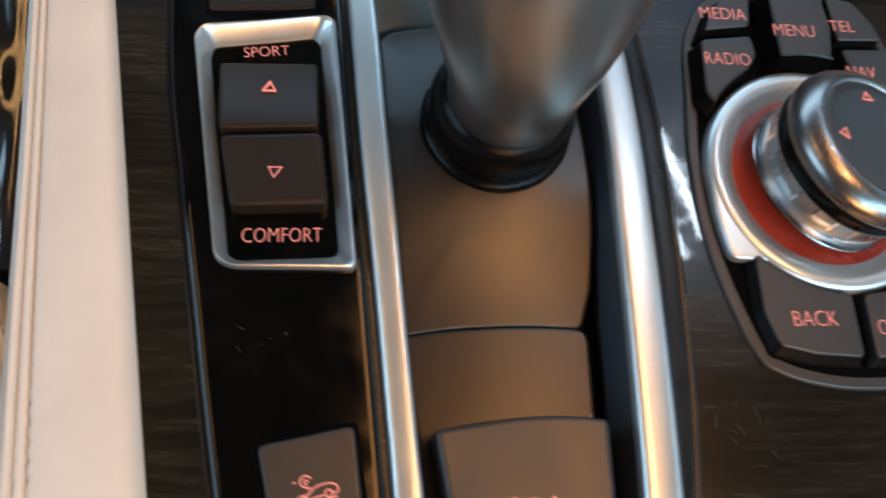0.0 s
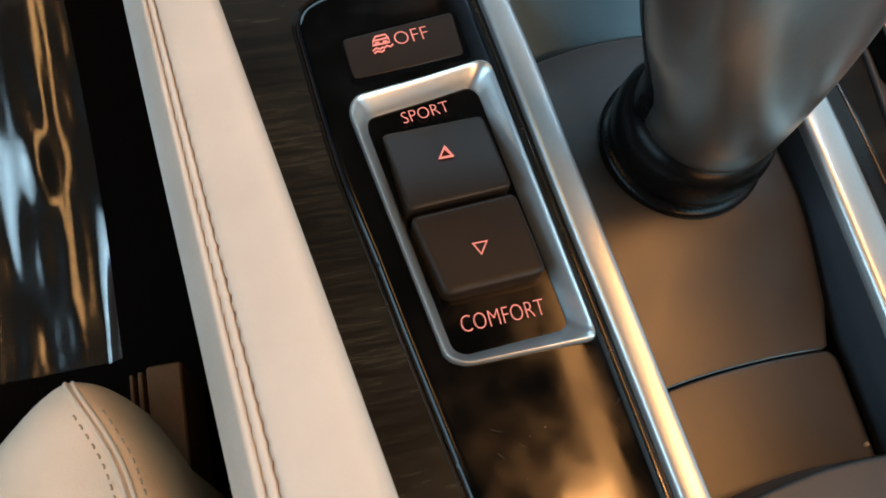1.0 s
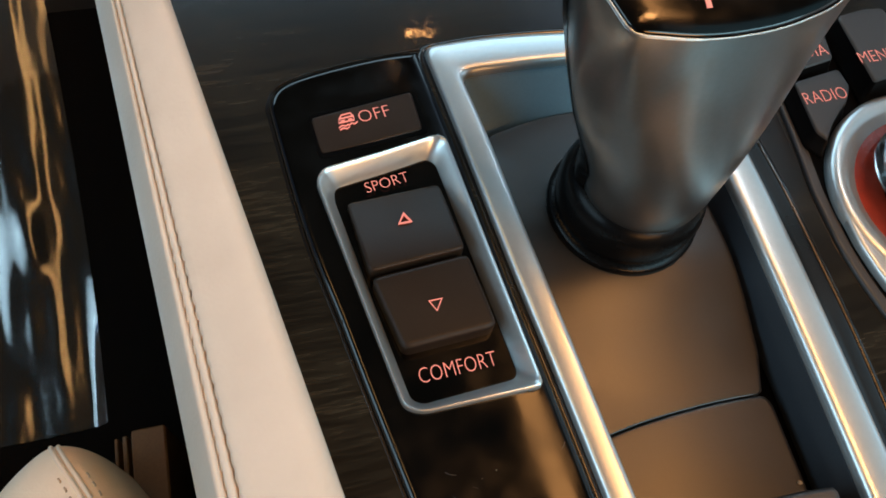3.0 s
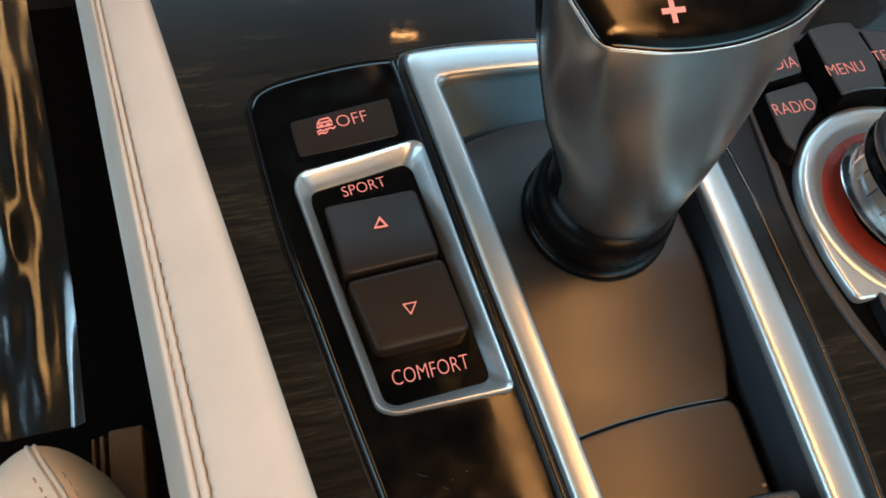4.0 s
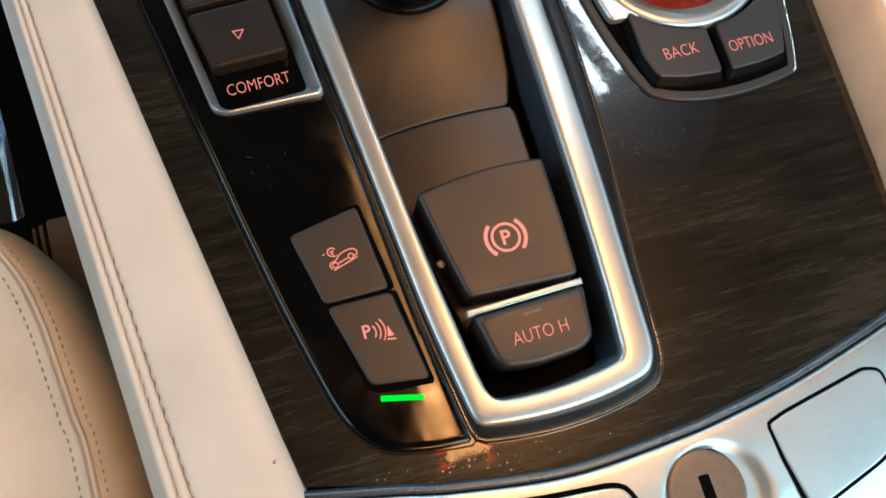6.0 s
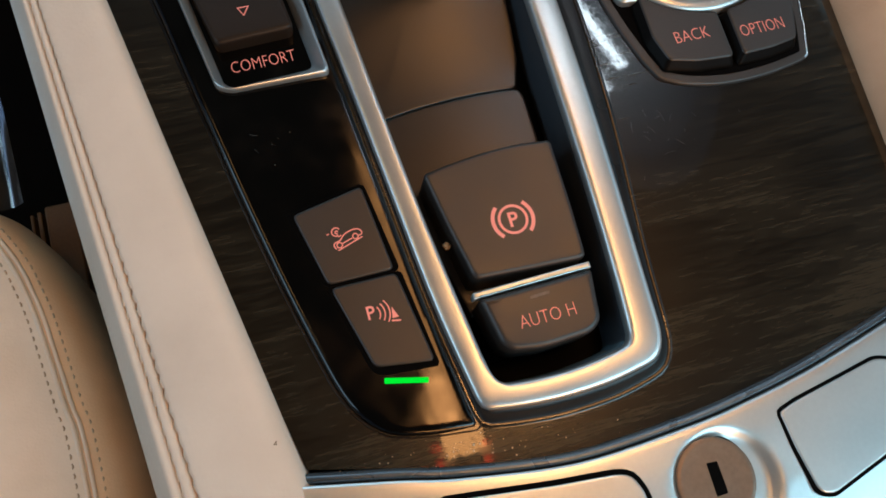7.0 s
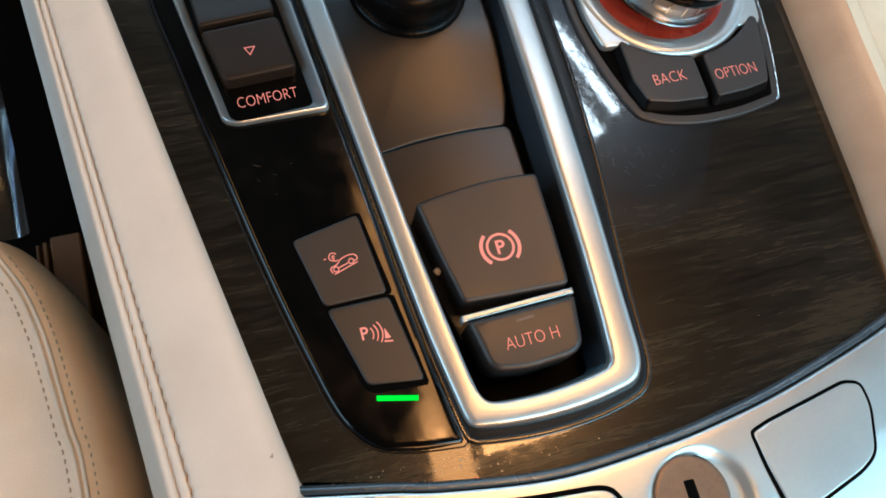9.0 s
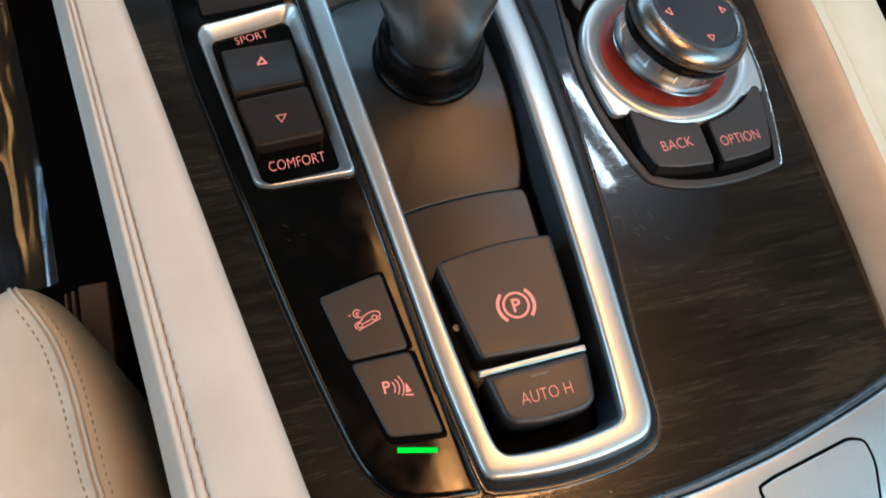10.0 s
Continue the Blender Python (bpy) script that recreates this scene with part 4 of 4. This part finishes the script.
# ---- silver storage trim behind the console panel ----
def storage_trim():
    ob = thing("storage_trim", 5, -4, -1, "curved satin silver storage trim with flap and round plug", "console trim")
    edge = catmull([(-3.5, -1.25)] + TRIM_EDGE[1:] + [(16.5, -0.3)], 16)
    px, py = 6.1, -4.18

    def hollow(x, y):
        """The dish round the plug."""
        r = math.hypot(x - px - 0.33, y - py + 0.22)
        t = min(1.0, max(0.0, (1.45 - r) / 0.38))
        return 0.15 * t * t * (3 - 2 * t)

    def strip(section, fine=1):
        """A moulding along the wood's edge; rows of (distance from it, height), each step cut into fine pieces."""
        if fine > 1:
            section = [(p[0] + (q[0] - p[0]) * k / fine, p[1] + (q[1] - p[1]) * k / fine) for p, q in zip(section, section[1:]) for k in range(fine)] + section[-1:]
        rows = []
        for d, z in section:
            row = []
            for i, p in enumerate(edge):
                t = (edge[min(i + 1, len(edge) - 1)] - edge[max(i - 1, 0)]).normalized()
                q = p + Vector((t.y, -t.x)) * d
                row.append((max(q.x, -3.55 - 0.01 * d) if i < 12 else q.x, q.y, z - hollow(q.x, q.y)))
            rows.append(row)
        bm = bmesh.new()
        loft(bm, rows, cap_last=False, closed=False)
        return bm

    part("body", strip([(0.27, 0.0), (0.27, 0.24), (0.285, 0.28), (0.33, 0.305), (0.42, 0.314), (0.5, 0.316), (1.0, 0.315), (2.4, 0.28), (4.5, 0.1), (7.0, -0.4)], 16), SATIN, ob, smooth=50)
    part("edge_strip", strip([(-0.03, -0.3), (-0.01, 0.0), (0.02, 0.07), (0.06, 0.12), (0.12, 0.15), (0.18, 0.155), (0.22, 0.13), (0.24, 0.08), (0.245, 0.0)]), EDGE_SHADE, ob, "rolled silver edge along the wood, its shading put into the colour", smooth=50)
    # round plug in a dished ring
    ax = Matrix.Translation((px, py, 0.0))
    bm = bmesh.new()
    lathe(bm, [(1.09, 0.1), (1.09, 0.2), (0.98, 0.2)], ax, 72)
    part("plug_gap", bm, GAP, ob)
    bm = bmesh.new()
    lathe(bm, [(1.03, 0.0), (1.03, 0.32), (1.02, 0.37), (0.97, 0.39), (0.9, 0.385), (0.5, 0.385), (0.01, 0.385)], ax, 72)
    plug = part("plug", bm, COPPER, ob, "round bronze plug with a black slot", smooth=40)
    bm = bmesh.new()
    slab(bm, rounded([Vector(p) for p in ((5.98, -3.74), (6.27, -3.76), (6.27, -4.54), (5.96, -4.54))], 0.03, 3), 0.3, 0.392, 0.004, seg=2)
    part("slot", bm, GAP, plug)
    # flap with a dark joint
    flap = [(8.36, -3.12), (8.9, -2.98), (10.4, -2.74), (11.5, -2.56), (11.95, -2.7), (11.98, -3.3), (11.55, -4.5), (11.0, -4.8), (8.95, -5.35), (8.6, -5.2), (8.42, -4.0)]
    loop = resample(rounded([Vector(p) for p in flap], [0.09, 0.1, 0.1, 0.16, 0.16, 0.3, 0.3, 0.3, 0.2, 0.2, 0.1]), 120)
    bm = bmesh.new()
    slab(bm, inset(loop, -0.09), 0.1, 0.326, 0.006, seg=2)
    part("flap_joint", bm, GAP, ob)
    bm = bmesh.new()
    slab(bm, loop, 0.1, 0.36, 0.05)
    part("flap", bm, SATIN, ob, smooth=45)
    tray = [(-0.6, -2.72), (0.3, -2.85), (2.2, -3.14), (3.75, -3.32), (4.1, -3.45), (4.3, -3.9), (4.3, -6.0), (-0.6, -6.0)]
    loop = resample(rounded([Vector(p) for p in tray], [0.2, 0.1, 0.1, 0.2, 0.2, 0.2, 0.2, 0.2]), 100)
    bm = bmesh.new()
    slab(bm, inset(loop, -0.1), 0.1, 0.335, 0.01, seg=2)
    part("lid_joint", bm, GAP, ob)
    bm = bmesh.new()
    slab(bm, inset(loop, 0.02), 0.1, 0.36, 0.06)
    part("lid", bm, SATIN, ob, smooth=45)
    return ob


storage_trim()


# ---- padded leather along both sides ----
def side_leather(name, label, line, section, y0, y1, stitches, roll=()):
    """A padded leather strip; line gives its inner edge, section rows of (distance outwards, height)."""
    ob = thing(name, line(8)[0], 8, -6, label, "console padding")
    count = 780 if stitches else 60
    ys = [y0 + (y1 - y0) * k / count for k in range(count + 1)]
    bm = bmesh.new()
    loops = []
    for y in ys:
        x, side, wide = line(y)
        row = []
        for d, z in section:
            if stitches and 2.2 < d < 2.6:
                # the thread draws the leather in at every hole
                step = (y / 0.36) % 1.0
                pull = (step if step < 0.75 else 3 * (1 - step)) - 0.4
                d, z = d + (0.05 if d < 2.36 else 0.02) * pull, z + 0.01 * pull
            far = d * wide if not stitches else 0.955 * wide * min(d, 2.8) + 2.3 * max(0.0, d - 2.8)
            row.append((x + side * far, y, z + 0.02 * math.sin(y * 0.7 + d)))
        loops.append(row)
    loft(bm, loops, False, False, closed=False)
    part("padding", bm, LEATHER if stitches else PALE, ob, smooth=70)
    if roll:
        bm = bmesh.new()
        loft(bm, [[(line(y)[0] + d, y, z) for d, z in roll] for y in ys], False, False, closed=False)
        part("inner_roll", bm, ROLL, ob, "tan leather roll along the wood", smooth=70)
    return ob


def left_line(y):
    return rail_x(y), -1, 1.08 - 0.0275 * y + 0.00012 * y * y


LEFT_SECTION = [(-0.06, -0.4), (-0.03, -0.1), (0.05, 0.16), (0.2, 0.33), (0.42, 0.4), (0.8, 0.4), (1.4, 0.34), (1.95, 0.25), (2.16, 0.22), (2.23, 0.18), (2.27, 0.03), (2.3, 0.04), (2.33, 0.15), (2.38, 0.17), (2.46, 0.16), (2.51, 0.12), (2.54, 0.02), (2.57, 0.05), (2.61, 0.13), (2.67, 0.17), (2.74, 0.15), (2.8, 0.06), (2.84, -0.1), (2.94, -0.6), (3.04, -1.3), (3.1, -2.4), (3.14, -6.0), (3.14, -14.0)]
left_pad = side_leather("console_padding", "cream leather console side padding with a twin stitched seam", left_line, LEFT_SECTION, -14, 34, True)


def seam_stitches(parent):
    """Two rows of slanting thread beside the seam."""
    for off, z, lean, size in ((2.27, 0.12, 0.05, 0.03), (2.55, 0.1, 0.02, 0.02)):
        for k in range(84):
            y = -5.02 + k * 0.36
            x, side, wide = left_line(y)
            xa, xb = x + side * (off - lean) * 0.955 * wide, x + side * (off + lean) * 0.955 * left_line(y + 0.24)[2]
            bm = bmesh.new()
            tube(bm, [(xa, y, z - 0.1), (xa * 0.8 + xb * 0.2, y + 0.04, z - 0.01), (xa * 0.3 + xb * 0.7, y + 0.18, z - 0.01), (xb, y + 0.25, z - 0.12)], size, 5)
            part("stitch", bm, THREAD, parent)


def right_line(y):
    return 14.72 + 0.075 * y, 1, 1.0


RIGHT_SECTION = [(-0.05, -0.4), (0.0, 0.0), (0.1, 0.25), (0.3, 0.58), (0.6, 0.96), (0.8, 1.16), (0.95, 1.24), (1.15, 1.27), (1.55, 1.25), (1.62, 1.19), (1.7, 1.24), (2.6, 1.2), (4.0, 1.0), (5.0, 0.0), (5.3, -1.0), (5.4, -6), (5.4, -14)]
side_leather("console_padding", "cream leather console side padding by the controller", right_line, RIGHT_SECTION[7:], -14, 34, False, RIGHT_SECTION[:8])


# ---- driver's seat, footwell ----
def seat_bolster():
    ob = thing("driver_seat", -20, 4, -34, "cream and tan leather seat cushion with piped, stitched bolster", "car seat")
    def curve(points):
        """A smooth function of y through (y, value) points."""
        line = catmull(points, 8)
        ys, vs = [p.x for p in line], [p.y for p in line]
        return lambda y: float(np.interp(y, ys, vs))

    seam = curve([(-34, -12.0), (-10, -12.1), (1.8, -12.3), (4.3, -12.6), (6.5, -12.9), (8.5, -13.2), (10.1, -13.6), (11.1, -13.95), (12.4, -14.6), (13.5, -15.25), (14.35, -15.8)])
    outer = curve([(-34, -9.8), (-10, -9.9), (0.6, -10.15), (4.6, -10.6), (7.9, -11.35), (10.4, -12.1), (12.1, -13.0), (13.3, -13.8), (13.95, -14.5), (14.25, -15.1), (14.35, -15.8)])
    inner = curve([(-34, -25.0), (4, -24.0), (8, -22.4), (11, -20.6), (12.5, -19.5), (13.5, -18.4), (14.0, -17.5), (14.26, -16.7), (14.35, -15.8)])
    height = curve([(-34, -15.1), (6, -15.1), (10, -15.2), (12.4, -15.33), (13.2, -15.5), (13.8, -15.85), (14.15, -16.25), (14.35, -16.8)])
    ys = [-34 + 2 * k for k in range(17)] + [0.5 * k for k in range(0, 24)] + [12 + 0.1 * k for k in range(20)] + [14 + 0.035 * k for k in range(11)]
    side_rows, top_rows = [], []
    for y in ys:
        xs, xo, xi, top = seam(y), outer(y), inner(y), height(y)
        row = [(xo - 0.3 * (xo - xs), y, -34.0)]
        for k in range(13):
            a = radians(7.5 * k)
            row.append((xo + (xs - xo) * (1 - max(0.0, math.cos(a)) ** 0.85), y, -18.4 + (top + 18.4) * math.sin(a) ** 0.75))
        side_rows.append(row)
        row = [(xs + (xi - xs) * k / 10, y, top - (top + 18.6) * (k / 10) ** 2.3) for k in range(11)]
        top_rows.append(row + [(xi + 0.2 * (xs - xi), y, -34.0)])
    for name, rows, material, label in (("side_panel", side_rows, TAN, "tan leather side of the bolster"), ("top_panel", top_rows, SEAT, "cream leather top of the bolster")):
        bm = bmesh.new()
        loft(bm, rows, False, False, closed=False)
        part(name, bm, material, ob, label, smooth=70)
    for side in (-0.13, 0.13):
        bm = bmesh.new()
        tube(bm, [(seam(y) + side, y, height(y) + (0.03 if side < 0 else -0.02)) for y in ys if y < 14.2], 0.1, 8)
        part("piping", bm, SEAT, ob, "raised leather piping", smooth=60)
    for off, drop in ((-0.52, 0.0), (0.5, 0.06)):
        y = -13.0
        while y < 13.0:
            bm = bmesh.new()
            z = height(y) - drop
            tube(bm, [(seam(y - 0.1) + off, y - 0.1, z - 0.03), (seam(y) + off + 0.03, y, z + 0.012), (seam(y + 0.1) + off + 0.01, y + 0.1, z - 0.03)], 0.04, 5)
            part("stitch", bm, SEAM, ob)
            y += 0.4
    bm = bmesh.new()
    box(bm, -60, -21.5, -34, 13.0, -34, -17.6, 2.0)
    part("cushion", bm, SEAT, ob, smooth=60)
    return ob


seat_bolster()

bm = bmesh.new()
box(bm, -13.7, -12.2, 6, 15.3, -30, -20, 0.08)
box(bm, -14.15, -13.95, 6, 15.2, -30, -20.3, 0.04)
box(bm, -14.55, -14.4, 6, 15.2, -30, -20.5, 0.04)
tagged(part("seat_side_trim", bm, BROWN, None), "brown plastic seat side trim beside the console", "seat trim")


def floor_film():
    """Creased clear film over the footwell mat."""
    bm = bmesh.new()
    nx, ny = 340, 90
    grid = []
    for j in range(ny):
        row = []
        for i in range(nx):
            y = 16.2 + 36 * (j / (ny - 1)) ** 1.3
            x = -35.3 + (20.4 - 0.02 * (y - 16.2)) * i / (nx - 1)
            n1 = noise.noise(Vector((x * 0.16, y * 0.06, 1.3)))
            n2 = noise.noise(Vector((x * 0.5, y * 0.16, 7.1)))
            n3 = noise.noise(Vector((x * 1.5, y * 0.35, 3.0)))
            z = -21.5 + 0.05 * (x + 17) + 0.13 * (y - 16.2) + 0.0088 * (y - 16.2) ** 2 + 0.12 * n1 + 0.07 * n2 + 0.03 * n3 + 0.03 * noise.noise(Vector((x * 1.1, y * 0.04, 5.7)))
            # a long sharp fold, a slanting one, and the curled edge
            z += (0.058 + 0.05 * n2) / (1 + math.exp((x + 16.6 + 0.04 * n1) / 0.22))
            z += 0.12 / (1 + math.exp((x + 18.2 + 0.26 * (y - 16.2)) / 0.22)) * math.exp(-((y - 15) / 6) ** 2)
            z += 0.35 * max(0.0, (x + 15.7) / 0.8) ** 2 * math.exp(-((y - 16.2) / 5) ** 2)
            z += 0.22 * math.exp(-((x + 17.7) / 0.9) ** 2 - ((y - 25.6) / 1.8) ** 2)
            row.append((x, y, z))
        grid.append(row)
    loft(bm, grid, False, False, closed=False)
    ob = part("floor_film", bm, FILM, None, smooth=180)
    ob.visible_shadow = False
    return tagged(ob, "creased clear plastic film laid over the footwell mat", "plastic film")


floor_film()

bm = bmesh.new()
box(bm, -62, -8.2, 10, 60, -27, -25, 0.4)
tagged(part("floor_mat", bm, CARPET, None), "brown carpet mat with the footwell's shade in its colour", "floor mat")

# ---- the cabin that closes the place ----
def shell(name, label, x0, x1, y0, y1, z0, z1, material, category="cabin"):
    b = bmesh.new()
    box(b, x0, x1, y0, y1, z0, z1)
    return tagged(part(name, b, material, None), label, category, kind="structure")


shell("floor", "brown carpet cabin floor with shade in its colour", -80, 90, -130, 100, -37, -34, CARPET)
shell("ceiling", "beige brown cloth headliner", -80, 90, -130, 100, 75, 78, LINER)
shell("wall_rear", "dark rear of the cabin", -80, 90, -133, -130, -37, 78, DASH)
shell("wall_left", "door panel below the window", -83, -80, -130, 100, -37, 20, DASH)
shell("wall_right", "door panel below the window", 90, 93, -130, 100, -37, 20, DASH)
shell("wall_left_upper", "pillar trim above the window", -83, -80, -130, 100, 66, 78, LINER)
shell("wall_right_upper", "pillar trim above the window", 90, 93, -130, 100, 66, 78, LINER)
shell("wall_front", "dark dashboard across the cabin", -80, 90, 60, 100, -37, 24, DASH)
shell("dash_ledge", "dark lower ledge of the dashboard", -80, 90, 46, 60, -34, -4, DASH)


def overhead_indicator(x, y):
    """Two small red lenses in a dark bezel in the overhead console."""
    ob = thing("overhead_indicator", x, y, 75, "small red lit lenses in a dark bezel on the headliner", "indicator", "overhead indicators")
    b = bmesh.new()
    box(b, x - 0.7, x + 0.7, y - 1.6, y + 1.6, 73.9, 75, 0.1)
    part("bezel", b, DASH, ob)
    for dy in (-0.9, 0.9):
        b = bmesh.new()
        box(b, x - 0.42, x + 0.42, y + dy - 0.5, y + dy + 0.5, 73.6, 73.95, 0.1)
        part("lens", b, RED_LAMP, ob, "lit red lens")


overhead_indicator(9.3, -2.7)
overhead_indicator(15.0, -3.6)


def grime():
    """Dust and dried drops on the lacquer, and fine scratches."""
    rnd = random.Random(5)
    bm = bmesh.new()
    for k in range(60):
        x = rnd.gauss(0.6, 1.7)
        y = -1.75 - 0.13 * x * (x > 0) - 0.05 * x * (x < 0) + rnd.gauss(0, 0.16)
        r = abs(rnd.gauss(0.008, 0.008)) + 0.005
        m = Matrix.Translation((x * CM, y * CM, 0.001 * CM)) @ Matrix.Diagonal((1, rnd.uniform(0.6, 1.2), 0.5, 1)) @ Matrix.Scale(r * CM, 4)
        bmesh.ops.create_icosphere(bm, subdivisions=1, radius=1.0, matrix=m)
    for k in range(30):
        x, y, r = rnd.uniform(-4.2, 13), rnd.uniform(-1, 12), rnd.uniform(0.004, 0.011)
        z = 0.13 if -4 < x < 0.3 and 5.6 < y < 8.3 else 0.0
        if z == 0 and x < 7.2 or x > 8.2 and y > 5.6:
            continue
        bmesh.ops.create_icosphere(bm, subdivisions=1, radius=1.0, matrix=Matrix.Translation((x * CM, y * CM, z * CM)) @ Matrix.Diagonal((r * CM, r * CM, 0.5 * r * CM, 1)))
    ob = part("dust_specks", bm, SPECK, None)
    tagged(ob, "dust specks and dried drops on the lacquer", "dust", kind="stuff")
    bm = bmesh.new()
    for k in range(30):
        if k % 8:
            x, y, z = rnd.gauss(8.4, 0.7), rnd.gauss(5.6, 0.9), 0.004
        else:
            x, y, z = rnd.gauss(-1.6, 0.8), rnd.gauss(7.2, 0.4), 0.134
        if z < 0.1 and (x < 7.25 or y > 5.7):
            continue
        a, far = rnd.uniform(0, 6.28), rnd.uniform(0.1, 0.45)
        bend = rnd.uniform(-0.6, 0.6)
        ribbon(bm, [(x + far * t * math.cos(a + bend * t), y + far * t * math.sin(a + bend * t)) for t in (0, 0.25, 0.5, 0.75, 1)], rnd.uniform(0.002, 0.006), z - 0.003, z)
    ob = part("fine_scratches", bm, SCUFF, None)
    tagged(ob, "fine pale scratches in the lacquer", "scratches", kind="stuff")


grime()
seam_stitches(left_pad)


def nicks():
    """Small dark nicks in the cream leather."""
    rnd = random.Random(8)
    bm = bmesh.new()
    for x, y, far, a in NICKS:
        for k in range(3):
            m = Matrix.Translation(((x + rnd.gauss(0, 0.03)) * CM, (y + rnd.gauss(0, 0.02)) * CM, 0.38 * CM)) @ Matrix.Rotation(a, 4, "Z") @ Matrix.Diagonal((far * CM, 0.016 * CM, 0.03 * CM, 1))
            bmesh.ops.create_icosphere(bm, subdivisions=1, radius=1.0, matrix=m)
    part("nick_marks", bm, NICK, left_pad, "small dark nicks in the leather")


NICKS = [(-4.25, 1.46, 0.03, 0.2), (-4.08, 0.2, 0.035, -0.5), (-4.01, -0.1, 0.015, 0.9), (-3.82, -0.48, 0.03, 0.6)]
nicks()


def crumb(x, y, z, r, label):
    """A small uneven crumb."""
    bm = bmesh.new()
    bmesh.ops.create_icosphere(bm, subdivisions=2, radius=r * CM, matrix=Matrix.Translation((x * CM, y * CM, z * CM)))
    for v in bm.verts:
        d = v.co - Vector((x, y, z)) * CM
        v.co = Vector((x, y, z)) * CM + d * (0.8 + 0.6 * abs(noise.noise(v.co * 900)))
    tagged(part("crumb", bm, CRUMB, None, smooth=40), label, "crumb", "crumbs in the well")


crumb(1.4, 3.22, 0.02, 0.11, "tan crumb wedged beside the parking brake switch")
crumb(4.96, 5.6, -0.9, 0.06, "small tan crumb on the well cover")
